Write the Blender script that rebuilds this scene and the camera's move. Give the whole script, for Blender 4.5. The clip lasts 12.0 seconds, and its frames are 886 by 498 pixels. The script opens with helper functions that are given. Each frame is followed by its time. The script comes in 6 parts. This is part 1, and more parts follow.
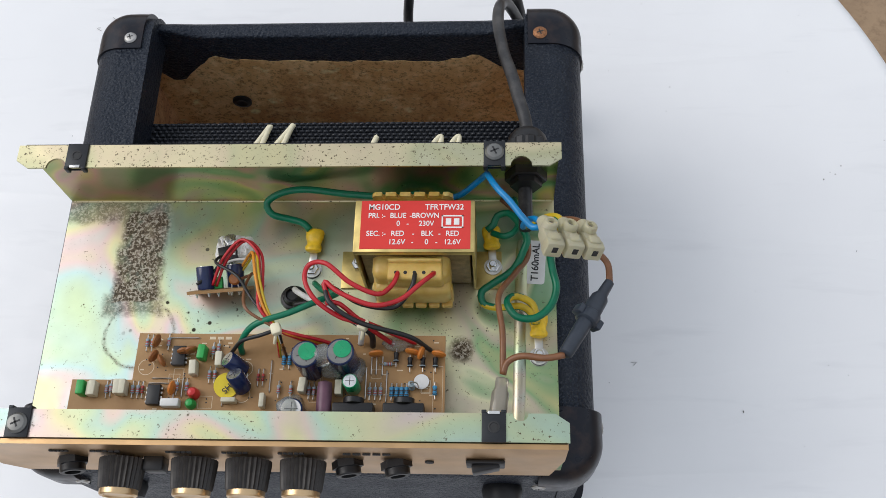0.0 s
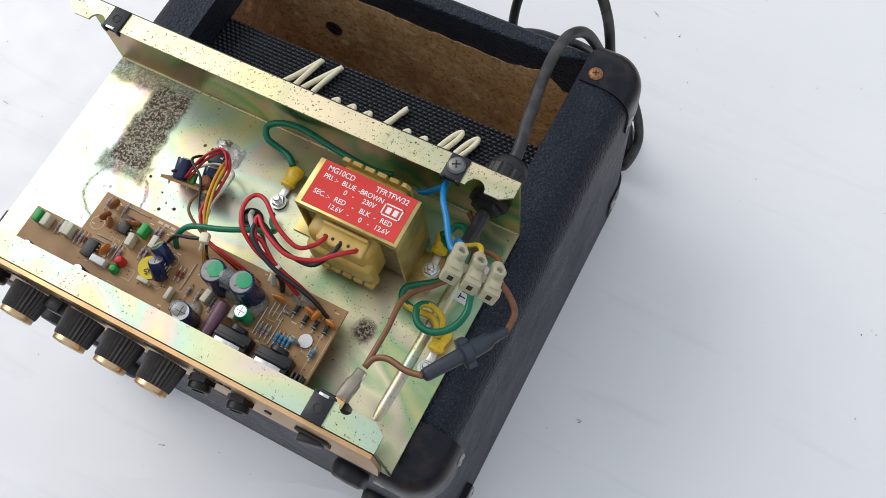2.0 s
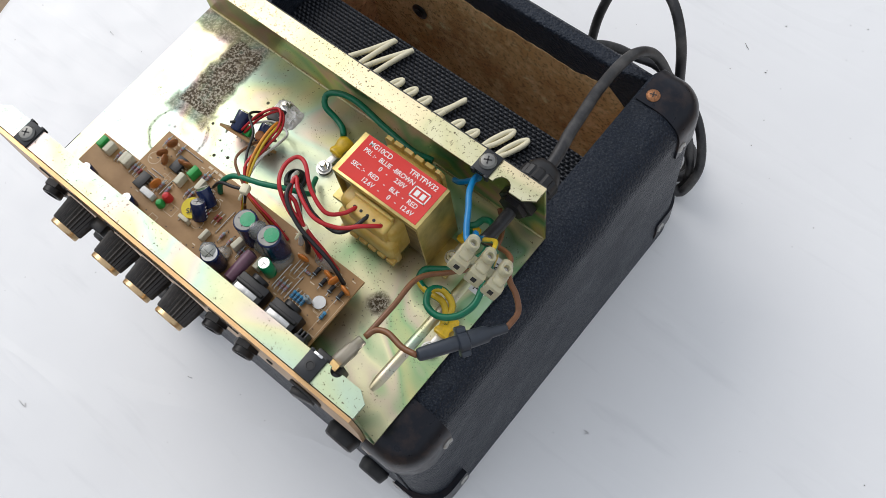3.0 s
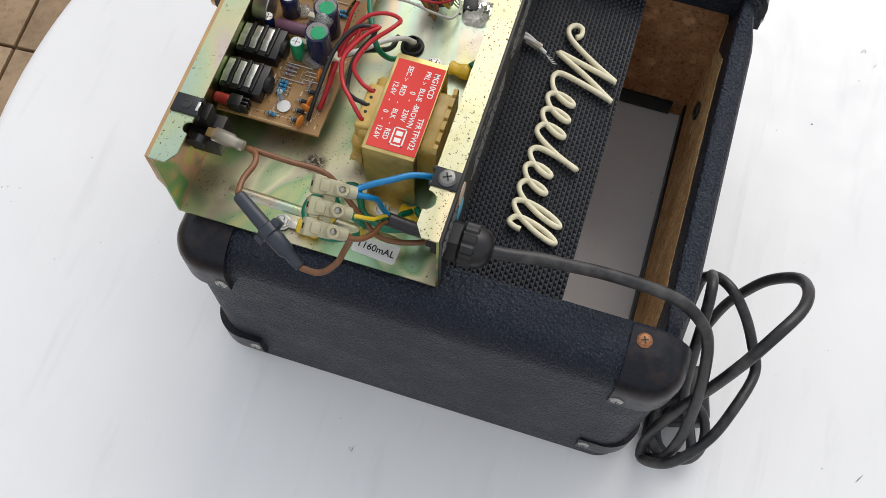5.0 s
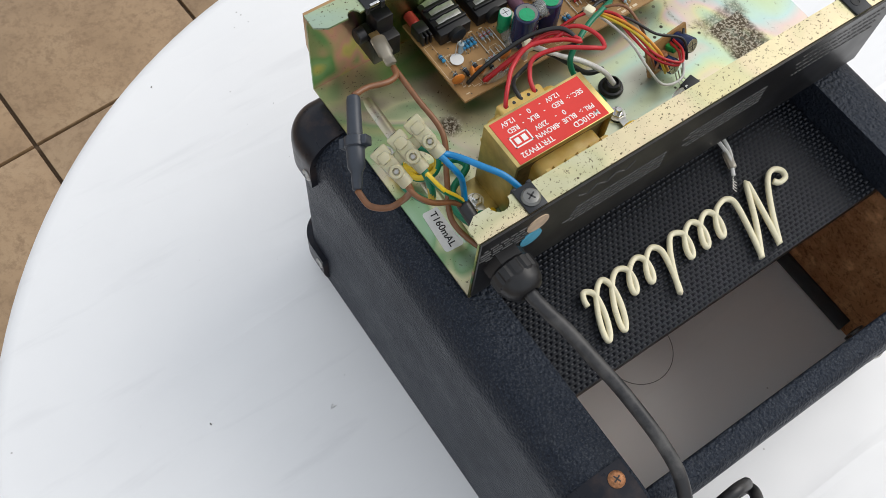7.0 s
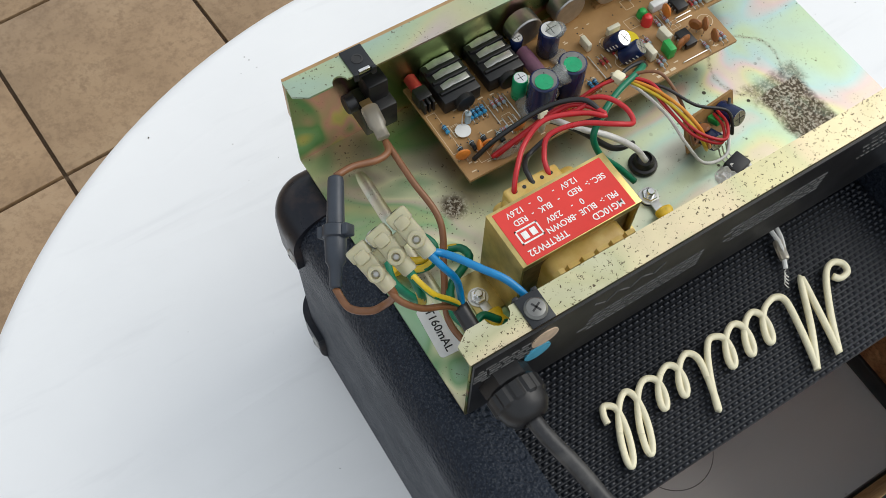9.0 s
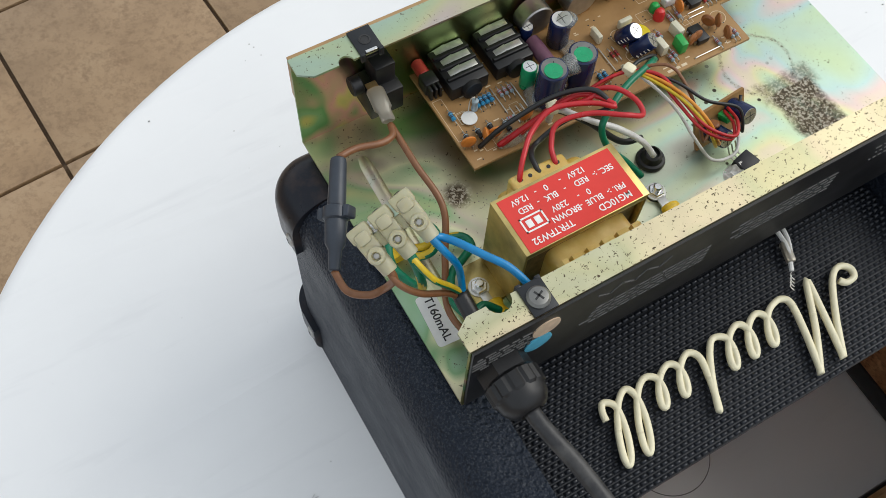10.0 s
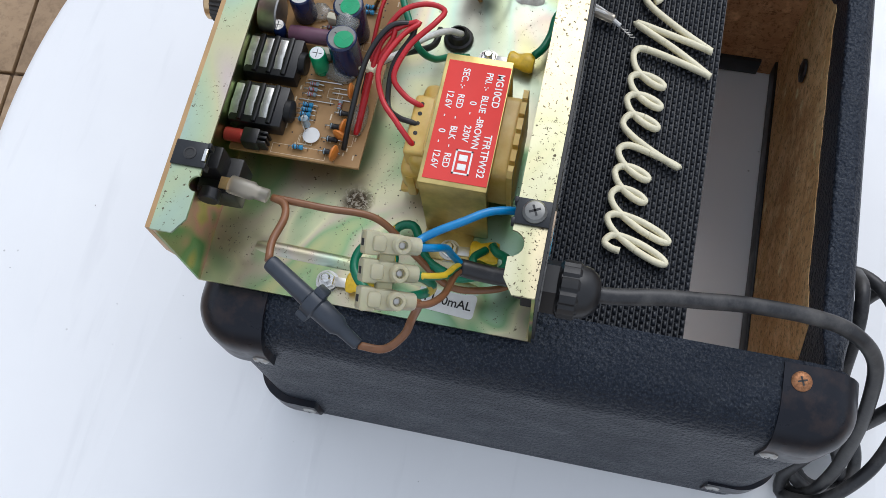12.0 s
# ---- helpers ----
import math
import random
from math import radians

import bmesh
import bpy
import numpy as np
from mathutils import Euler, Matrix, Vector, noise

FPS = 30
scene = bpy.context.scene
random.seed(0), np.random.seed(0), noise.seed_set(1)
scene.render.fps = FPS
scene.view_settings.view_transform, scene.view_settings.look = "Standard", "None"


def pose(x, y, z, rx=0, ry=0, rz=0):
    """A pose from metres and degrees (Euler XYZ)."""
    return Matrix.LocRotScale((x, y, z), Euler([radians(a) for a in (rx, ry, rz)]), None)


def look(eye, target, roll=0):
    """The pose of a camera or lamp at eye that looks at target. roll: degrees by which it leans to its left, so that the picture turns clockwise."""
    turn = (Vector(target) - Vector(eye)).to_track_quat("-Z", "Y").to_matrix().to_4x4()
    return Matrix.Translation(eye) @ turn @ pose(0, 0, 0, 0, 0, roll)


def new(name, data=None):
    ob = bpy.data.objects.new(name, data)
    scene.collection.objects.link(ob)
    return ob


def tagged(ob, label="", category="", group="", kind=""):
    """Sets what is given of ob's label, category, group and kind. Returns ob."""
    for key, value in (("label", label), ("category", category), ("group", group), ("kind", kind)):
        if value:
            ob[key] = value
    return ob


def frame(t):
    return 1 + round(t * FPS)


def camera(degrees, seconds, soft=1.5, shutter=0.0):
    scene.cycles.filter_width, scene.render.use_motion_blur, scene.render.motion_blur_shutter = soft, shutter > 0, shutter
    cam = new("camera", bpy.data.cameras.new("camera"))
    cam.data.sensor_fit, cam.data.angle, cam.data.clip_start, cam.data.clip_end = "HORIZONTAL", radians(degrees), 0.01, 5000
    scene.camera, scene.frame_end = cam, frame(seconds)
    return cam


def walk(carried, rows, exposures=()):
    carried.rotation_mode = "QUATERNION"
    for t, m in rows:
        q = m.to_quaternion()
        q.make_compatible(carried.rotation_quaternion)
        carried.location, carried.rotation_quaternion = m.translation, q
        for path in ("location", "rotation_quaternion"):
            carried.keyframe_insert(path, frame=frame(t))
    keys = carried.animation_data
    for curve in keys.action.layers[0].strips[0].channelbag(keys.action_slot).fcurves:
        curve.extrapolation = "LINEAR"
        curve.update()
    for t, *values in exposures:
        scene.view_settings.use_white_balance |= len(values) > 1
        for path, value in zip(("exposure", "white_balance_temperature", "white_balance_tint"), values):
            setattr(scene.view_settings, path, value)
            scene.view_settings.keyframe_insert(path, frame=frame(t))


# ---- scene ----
cam = camera(49.5, 12.0, soft=0.75)
PATH = [
    (0, (0.098, -0.22, 0.646), (-0.015, 0.576, -1.186), -7.4),
    (0.5, (0.101, -0.222, 0.645), (-0.018, 0.576, -1.185), -7.9),
    (1, (0.11, -0.21, 0.645), (-0.037, 0.556, -1.196), -9.6),
    (1.5, (0.154, -0.181, 0.652), (-0.141, 0.5, -1.205), -15.4),
    (2, (0.218, -0.173, 0.655), (-0.257, 0.443, -1.188), -10.6),
    (2.5, (0.227, -0.188, 0.666), (-0.266, 0.423, -1.174), -7.6),
    (2.7, (0.238, -0.18, 0.665), (-0.303, 0.392, -1.174), -10.3),
    (4.3, (0.295, -0.036, 0.673), (-0.492, 0.034, -1.164), -6.8),
    (4.5, (0.284, -0.022, 0.666), (-0.496, -0.02, -1.175), -5.3),
    (5, (0.296, 0.061, 0.647), (-0.449, -0.143, -1.198), 2.3),
    (5.5, (0.297, 0.067, 0.637), (-0.424, -0.225, -1.205), 3.0),
    (6, (0.268, 0.112, 0.615), (-0.371, -0.36, -1.221), 6.5),
    (6.5, (0.261, 0.154, 0.624), (-0.315, -0.466, -1.189), 7.4),
    (6.7, (0.262, 0.15, 0.62), (-0.314, -0.505, -1.18), 7.4),
    (8.3, (0.227, 0.106, 0.589), (-0.247, -0.495, -1.259), 4.4),
    (8.5, (0.221, 0.105, 0.587), (-0.252, -0.509, -1.257), 3.8),
    (9, (0.203, 0.103, 0.567), (-0.292, -0.635, -1.225), 2.2),
    (9.5, (0.2, 0.107, 0.559), (-0.292, -0.652, -1.224), 2.7),
    (10, (0.207, 0.106, 0.556), (-0.302, -0.642, -1.227), 4.6),
    (10.5, (0.203, 0.09, 0.567), (-0.294, -0.591, -1.247), 1.2),
    (11, (0.198, 0.062, 0.561), (-0.387, -0.438, -1.285), -3.0),
    (11.5, (0.236, 0.027, 0.567), (-0.478, -0.307, -1.271), -7.8),
    (12, (0.232, 0.021, 0.565), (-0.431, -0.231, -1.305), -9.4),
]
walk(cam, [(t, look(eye, target, roll)) for t, eye, target, roll in PATH], exposures=[(0.0, 0.13, 6150, 11), (2.5, 0.12, 6200, 11), (4.5, 0.22, 6450, 11), (6.5, 0.34, 6400, 10.5), (9.5, 0.30, 6300, 7.5), (10.5, 0.28, 6250, 7.5), (12.0, 0.32, 5880, 11)])

# ---- sky and sun ----
SUN_AZ, SUN_EL = radians(168), radians(43)
world = bpy.data.worlds.new("sky")
scene.world = world
world.use_nodes = True
wn = world.node_tree
sky = wn.nodes.new("ShaderNodeTexSky")
sky.sky_type = "NISHITA"
sky.sun_disc = False
sky.sun_elevation, sky.sun_rotation = SUN_EL, radians(90) - SUN_AZ
sky.air_density, sky.dust_density = 1.0, 2.5
bg = wn.nodes["Background"]
bg.inputs["Strength"].default_value = 0.092
cloud = wn.nodes.new("ShaderNodeMix")
cloud.data_type = "RGBA"
cloud.inputs[0].default_value = 0.72
cloud.inputs[7].default_value = (8.75, 8.9, 9.0, 1)
wn.links.new(sky.outputs[0], cloud.inputs[6])
wn.links.new(cloud.outputs[2], bg.inputs["Color"])
sun_data = bpy.data.lights.new("sun", "SUN")
sun_data.energy, sun_data.angle, sun_data.color = 1.15, radians(40), (1.0, 0.95, 0.88)
sun = new("sun", sun_data)
sun.matrix_basis = look((3 * math.cos(SUN_EL) * math.cos(SUN_AZ), 3 * math.cos(SUN_EL) * math.sin(SUN_AZ), 3 * math.sin(SUN_EL)), (0, 0, 0))


# ---- node helpers ----
class Mat:
    """A principled material with a few shorthands for its nodes."""

    def __init__(self, name, color=(0.5, 0.5, 0.5), rough=0.5, metal=0.0, spec=0.5):
        self.m = bpy.data.materials.new(name)
        self.m.use_nodes = True
        self.t = self.m.node_tree
        self.b = self.t.nodes["Principled BSDF"]
        self.b.inputs["Base Color"].default_value = (*color, 1)
        self.b.inputs["Roughness"].default_value = rough
        self.b.inputs["Metallic"].default_value = metal
        self.b.inputs["Specular IOR Level"].default_value = spec
        self.co = self.t.nodes.new("ShaderNodeTexCoord").outputs["Object"]

    def link(self, a, b):
        self.t.links.new(a, b)
        return self

    def noise(self, scale, detail=3.0, rough=0.55, distort=0.0, stretch=None):
        n = self.t.nodes.new("ShaderNodeTexNoise")
        n.inputs["Scale"].default_value, n.inputs["Detail"].default_value = scale, detail
        n.inputs["Roughness"].default_value, n.inputs["Distortion"].default_value = rough, distort
        co = self.co
        if stretch:
            mp = self.t.nodes.new("ShaderNodeMapping")
            mp.inputs["Scale"].default_value = stretch
            self.link(co, mp.inputs["Vector"])
            co = mp.outputs[0]
        self.link(co, n.inputs["Vector"])
        return n.outputs["Fac"]

    def voronoi(self, scale, feature="F1"):
        n = self.t.nodes.new("ShaderNodeTexVoronoi")
        n.feature = feature
        n.inputs["Scale"].default_value = scale
        self.link(self.co, n.inputs["Vector"])
        return n.outputs["Distance"]

    def ramp(self, fac, stops, ease="LINEAR"):
        n = self.t.nodes.new("ShaderNodeValToRGB")
        n.color_ramp.interpolation = ease
        el = n.color_ramp.elements
        while len(el) < len(stops):
            el.new(0.5)
        for e, (p, c) in zip(el, stops):
            e.position, e.color = p, (*c, 1) if isinstance(c, tuple) else (c, c, c, 1)
        self.link(fac, n.inputs["Fac"])
        return n.outputs["Color"]

    def mix(self, fac, a, b, how="MIX"):
        n = self.t.nodes.new("ShaderNodeMix")
        n.data_type, n.blend_type = "RGBA", how
        for i, v in ((0, fac), (6, a), (7, b)):
            socket = n.inputs[i]
            if isinstance(v, (int, float)):
                socket.default_value = v if i == 0 else (v, v, v, 1)
            elif isinstance(v, tuple):
                socket.default_value = (*v, 1)
            else:
                self.link(v, socket)
        return n.outputs[2]

    def math(self, op, a, b=0.0, c=0.0):
        n = self.t.nodes.new("ShaderNodeMath")
        n.operation = op
        for socket, v in zip(n.inputs, (a, b, c)):
            if isinstance(v, (int, float)):
                socket.default_value = v
            else:
                self.link(v, socket)
        return n.outputs[0]

    def axis(self, which):
        n = self.t.nodes.new("ShaderNodeSeparateXYZ")
        self.link(self.co, n.inputs[0])
        return n.outputs["XYZ".index(which)]

    def box_mask(self, x0, x1, y0, y1, soft=0.002, wobble=0.004, scale=90.0):
        """1 inside a ragged rectangle of the object's own x and y."""
        w = self.math("MULTIPLY", self.math("SUBTRACT", self.noise(scale, 4), 0.5), 2 * wobble)
        out = None
        for ax, lo, hi in (("X", x0, x1), ("Y", y0, y1)):
            c, half = (lo + hi) / 2, (hi - lo) / 2
            d = self.math("SUBTRACT", half, self.math("ABSOLUTE", self.math("SUBTRACT", self.math("ADD", self.axis(ax), w), c)))
            out = d if out is None else self.math("MINIMUM", out, d)
        n = self.t.nodes.new("ShaderNodeMapRange")
        self.link(out, n.inputs[0])
        n.inputs[1].default_value, n.inputs[2].default_value = -soft, soft
        return n.outputs[0]

    def round_mask(self, cx, cy, r, soft=0.002, wobble=0.003, scale=120.0):
        """1 inside a ragged disc of the object's own x and y."""
        dx, dy = (self.math("SUBTRACT", self.axis(a), c) for a, c in (("X", cx), ("Y", cy)))
        d = self.math("SQRT", self.math("ADD", self.math("MULTIPLY", dx, dx), self.math("MULTIPLY", dy, dy)))
        w = self.math("MULTIPLY", self.math("SUBTRACT", self.noise(scale, 4), 0.5), 2 * wobble)
        n = self.t.nodes.new("ShaderNodeMapRange")
        self.link(self.math("SUBTRACT", r, self.math("ADD", d, w)), n.inputs[0])
        n.inputs[1].default_value, n.inputs[2].default_value = -soft, soft
        return n.outputs[0]

    def color(self, socket):
        return self.link(socket, self.b.inputs["Base Color"])

    def rough(self, socket):
        return self.link(socket, self.b.inputs["Roughness"])

    def bump(self, height, strength=0.3, distance=0.001):
        n = self.t.nodes.new("ShaderNodeBump")
        n.inputs["Strength"].default_value, n.inputs["Distance"].default_value = strength, distance
        self.link(height, n.inputs["Height"])
        return self.link(n.outputs[0], self.b.inputs["Normal"])


def plain(name, color, rough=0.45, metal=0.0, vary=0.12, scale=250.0, bump=0.08):
    """A worn single-colour surface: a little lighter and darker, with fine relief."""
    q = Mat(name, color, rough, metal)
    f = q.noise(scale, 4)
    q.color(q.ramp(f, [(0.3, tuple(c * (1 - vary) for c in color)), (0.7, tuple(min(1, c * (1 + vary)) for c in color))]))
    q.rough(q.ramp(q.noise(scale * 0.3, 3), [(0.3, max(0.05, rough - 0.08)), (0.7, min(1, rough + 0.1))]))
    if bump:
        q.bump(f, bump, 0.0004)
    return q.m


# ---- materials ----
def vinyl_material():
    q = Mat("black_vinyl", (0.02, 0.023, 0.03), 0.48, spec=0.30)
    q.b.inputs["Specular Tint"].default_value = (0.78, 0.87, 1.0, 1)
    grain = q.math("ADD", q.voronoi(610, "SMOOTH_F1"), q.math("MULTIPLY", q.noise(380, 3, 0.6), 0.9))
    fine = q.noise(1100, 3, 0.7)
    wear = q.noise(38, 6, 0.65)
    c = q.ramp(fine, [(0.36, (0.003, 0.0045, 0.009)), (0.58, (0.011, 0.015, 0.025)), (0.72, (0.04, 0.044, 0.052))])
    c = q.mix(q.ramp(wear, [(0.52, 0.0), (0.75, 0.45)]), c, (0.030, 0.031, 0.034))
    scuff = q.math("MULTIPLY", q.ramp(q.noise(210, 5, 0.7), [(0.66, 0.0), (0.72, 1.0)]), q.ramp(q.noise(17, 3), [(0.52, 0.0), (0.62, 0.5)]))
    c = q.mix(q.ramp(q.noise(1050, 2, 0.5), [(0.54, 0.0), (0.68, 0.6)]), c, (0.058, 0.062, 0.068))
    q.color(q.mix(scuff, c, (0.12, 0.115, 0.105)))
    q.rough(q.ramp(wear, [(0.3, 0.36), (0.7, 0.52)]))
    q.bump(q.math("ADD", grain, q.math("MULTIPLY", fine, 0.5)), 0.9, 0.0011)
    return q.m


def chipboard_material(name, lo, hi):
    q = Mat(name, lo, 0.85, spec=0.2)
    big, flake = q.noise(28, 5, 0.6), q.noise(330, 4, 0.7, 0.5)
    c = q.ramp(big, [(0.3, lo), (0.7, hi)])
    c = q.mix(q.ramp(q.noise(13, 5, 0.65, 0.4), [(0.47, 0.0), (0.66, 0.5)]), c, (lo[0] * 0.6, lo[1] * 0.46, lo[2] * 0.42))
    c = q.mix(q.ramp(flake, [(0.50, 0.0), (0.64, 0.8)]), c, tuple(v * 0.42 for v in lo))
    c = q.mix(q.ramp(q.noise(95, 5, 0.7), [(0.50, 0.0), (0.66, 0.5)]), c, tuple(min(1, v * 1.25 + 0.03) for v in hi))
    c = q.mix(q.ramp(q.noise(150, 4, 0.7), [(0.60, 0.0), (0.68, 0.7)]), c, tuple(v * 0.3 for v in lo))
    c = q.mix(q.ramp(q.noise(60, 4), [(0.62, 0.0), (0.72, 0.6)]), c, tuple(min(1, v * 1.7 + 0.05) for v in hi))
    q.color(c)
    q.bump(flake, 0.5, 0.001)
    return q.m


STRAW = [(0.27, (0.20, 0.34, 0.15)), (0.34, (0.64, 0.64, 0.30)), (0.41, (0.34, 0.52, 0.26)), (0.47, (0.68, 0.60, 0.44)), (0.53, (0.82, 0.80, 0.50)), (0.60, (0.26, 0.46, 0.24)), (0.70, (0.44, 0.64, 0.50))]
PEARL = [(0.28, (0.50, 0.67, 0.42)), (0.34, (0.74, 0.69, 0.38)), (0.40, (0.74, 0.59, 0.52)), (0.45, (0.52, 0.69, 0.57)), (0.50, (0.60, 0.72, 0.46)), (0.55, (0.75, 0.70, 0.42)), (0.60, (0.74, 0.58, 0.55)), (0.66, (0.50, 0.67, 0.64)), (0.73, (0.57, 0.70, 0.44))]
# the same zinc, deepened in colour for the dark interior it mirrors
SHADED_TONES = [(0.30, (0.12, 0.25, 0.09)), (0.37, (0.34, 0.44, 0.16)), (0.43, (0.60, 0.52, 0.20)), (0.48, (0.64, 0.34, 0.34)), (0.53, (0.46, 0.36, 0.26)), (0.58, (0.14, 0.34, 0.16)), (0.63, (0.22, 0.42, 0.24)), (0.68, (0.58, 0.52, 0.20)), (0.74, (0.62, 0.36, 0.36))]


def zinc_material(name, tones, tones_left=None, dim=0.9, specks=0.5, stains=False, dull=0.27, drift_scale=11):
    """Yellow-passivated zinc sheet: drifting green, pink and straw colours, rust specks."""
    q = Mat(name, (0.6, 0.6, 0.5), 0.3, 1.0)
    q.b.inputs["Specular Tint"].default_value = (0.7, 0.72, 0.6, 1)
    drift = q.noise(drift_scale, 2, 0.5, 0.9)
    c = q.ramp(drift, tones)
    if tones_left:
        side = q.math("ADD", q.axis("X"), q.math("MULTIPLY", q.math("SUBTRACT", q.noise(14, 3), 0.5), 0.10))
        n = q.t.nodes.new("ShaderNodeMapRange")
        q.link(side, n.inputs[0])
        n.inputs[1].default_value, n.inputs[2].default_value = 0.055, -0.045
        c = q.mix(n.outputs[0], c, q.ramp(drift, tones_left))
    c = q.mix(q.ramp(q.noise(70, 5, 0.6), [(0.35, 0.0), (0.75, 0.22)]), c, (0.44, 0.42, 0.30))
    c = q.mix(1.0, c, (dim, dim, dim), "MULTIPLY")
    rough = q.ramp(q.noise(160, 4), [(0.3, dull), (0.7, dull + 0.10)])
    metal = None
    if specks:
        dot = q.ramp(q.noise(780, 3, 0.6, 0.4), [(0.665 - 0.055 * specks, 0.0), (0.685 - 0.05 * specks, 1.0)])
        metal = q.math("MULTIPLY", dot, q.ramp(q.noise(45, 5, 0.65), [(0.55 - 0.24 * specks, 0.0), (0.66 - 0.22 * specks, 1.0)]))
        c = q.mix(metal, c, (0.075, 0.05, 0.028))
    if stains:
        strip = q.math("MAXIMUM", q.box_mask(-0.106, -0.081, -0.049, 0.006), q.math("MULTIPLY", q.math("MAXIMUM", q.box_mask(-0.14, -0.080, -0.001, 0.02), q.box_mask(-0.1095, -0.0775, -0.055, -0.044)), 0.62))
        spot = q.math("MAXIMUM", q.round_mask(0.0795, -0.0722, 0.0060), q.math("MULTIPLY", q.round_mask(0.083, -0.062, 0.020, 0.012), q.ramp(q.voronoi(420), [(0.12, 1.0), (0.2, 0.0)])))
        ring = q.math("SUBTRACT", q.round_mask(-0.0875, -0.0655, 0.0190, 0.0007), q.round_mask(-0.0875, -0.0655, 0.0176, 0.0007))
        crust = q.ramp(q.noise(620, 3, 0.6, 0.6), [(0.43, (0.06, 0.042, 0.025)), (0.51, (0.17, 0.13, 0.085)), (0.58, (0.46, 0.42, 0.34))])
        mark = q.math("MAXIMUM", q.math("MULTIPLY", strip, q.ramp(q.noise(160, 4), [(0.33, 0.65), (0.5, 0.98)])), spot)
        mark = q.math("MAXIMUM", mark, q.math("MULTIPLY", q.math("MAXIMUM", ring, 0.0), q.ramp(q.voronoi(800), [(0.25, 1.0), (0.45, 0.35)])))
        drops = q.math("MULTIPLY", q.ramp(q.voronoi(150), [(0.13, 1.0), (0.18, 0.0)]), q.math("MULTIPLY", q.round_mask(-0.058, -0.046, 0.036, 0.01), q.ramp(q.noise(90, 2), [(0.44, 0.0), (0.50, 1.0)])))
        fleck = q.math("MULTIPLY", q.ramp(q.voronoi(190), [(0.05, 1.0), (0.08, 0.0)]), q.ramp(q.noise(28, 3), [(0.47, 0.0), (0.53, 0.9)]))
        drops = q.math("MAXIMUM", drops, fleck)
        c = q.mix(mark, c, crust)
        c = q.mix(drops, c, (0.05, 0.045, 0.03))
        mark = q.math("MAXIMUM", mark, drops)
        metal = mark if metal is None else q.math("MAXIMUM", metal, mark)
        rough = q.mix(mark, rough, 0.8)
    q.color(c)
    q.rough(rough)
    if metal is not None:
        q.link(q.math("SUBTRACT", 1.0, metal), q.b.inputs["Metallic"])
    q.bump(q.noise(900, 2), 0.06, 0.0003)
    return q.m


VINYL = vinyl_material()
CHIP = chipboard_material("chipboard", (0.64, 0.36, 0.14), (0.84, 0.57, 0.28))
HARD = chipboard_material("hardboard", (0.42, 0.20, 0.09), (0.55, 0.31, 0.15))
# sky reflection put into the paler left tones, darker reflections into the greens
ZINC = zinc_material("zinc_plate", STRAW, PEARL, specks=0.35, stains=True, dim=0.88, dull=0.35, drift_scale=14)
ZINC_LIP = zinc_material("zinc_lip", [(p, tuple(0.35 * v + 0.65 * w for v, w in zip(k, (0.80, 0.67, 0.43)))) for p, k in STRAW], specks=0.95, dim=0.84, dull=0.33)


def cap_material():
    q = Mat("black_plastic_cap", (0.01, 0.011, 0.015), 0.33, spec=0.28)
    q.b.inputs["Specular Tint"].default_value = (0.9, 0.92, 1.0, 1)
    worn = q.noise(70, 5, 0.65)
    q.color(q.mix(q.ramp(worn, [(0.46, 0.0), (0.68, 0.7)]), (0.008, 0.009, 0.013), (0.050, 0.032, 0.025)))
    q.rough(q.ramp(q.noise(150, 4), [(0.3, 0.26), (0.7, 0.42)]))
    q.bump(q.noise(500, 3), 0.05, 0.0004)
    return q.m


CAP = cap_material()
BLACK = plain("black_plastic", (0.008, 0.008, 0.009), 0.42, vary=0.25)
GREY = plain("slate_grey_plastic", (0.030, 0.038, 0.052), 0.42)
STEEL = plain("dull_steel", (0.45, 0.44, 0.42), 0.38, 1.0)
BRIGHT = plain("bright_steel", (0.72, 0.72, 0.7), 0.22, 1.0)
RUST = plain("rusty_screw", (0.32, 0.15, 0.07), 0.55, 0.7, 0.4, 900, 0.3)
BRASS = plain("brass", (0.65, 0.45, 0.2), 0.3, 1.0)
CREAM = plain("cream_plastic", (0.80, 0.74, 0.52), 0.42, vary=0.06)
TEXT_W = plain("white_print", (0.8, 0.78, 0.74), 0.6, bump=0)
TEXT_K = plain("black_print", (0.02, 0.02, 0.02), 0.6, bump=0)


def table_material():
    q = Mat("white_table_plastic", (0.8, 0.8, 0.8), 0.38)
    c = q.ramp(q.noise(6, 4), [(0.3, (0.79, 0.79, 0.79)), (0.7, (0.84, 0.84, 0.835))])
    streak = q.noise(7, 4, 0.6, 0.3, stretch=(1, 7, 1))
    c = q.mix(q.ramp(streak, [(0.58, 0.0), (0.70, 0.2)]), c, (0.6, 0.6, 0.61))
    c = q.mix(q.math("MULTIPLY", q.ramp(q.voronoi(60), [(0.03, 1.0), (0.05, 0.0)]), q.ramp(q.noise(25, 2), [(0.55, 0.0), (0.6, 0.6)])), c, (0.3, 0.28, 0.26))
    q.color(c)
    q.rough(q.ramp(q.noise(40, 4), [(0.3, 0.3), (0.7, 0.48)]))
    fold = q.math("ADD", q.math("MULTIPLY", q.noise(500, 3), 0.05), q.ramp(q.noise(2.6, 3, 0.4, 0.6, stretch=(1, 4.5, 1)), [(0.44, 0.0), (0.5, 1.0), (0.56, 0.0)]))
    q.bump(fold, 0.14, 0.003)
    return q.m


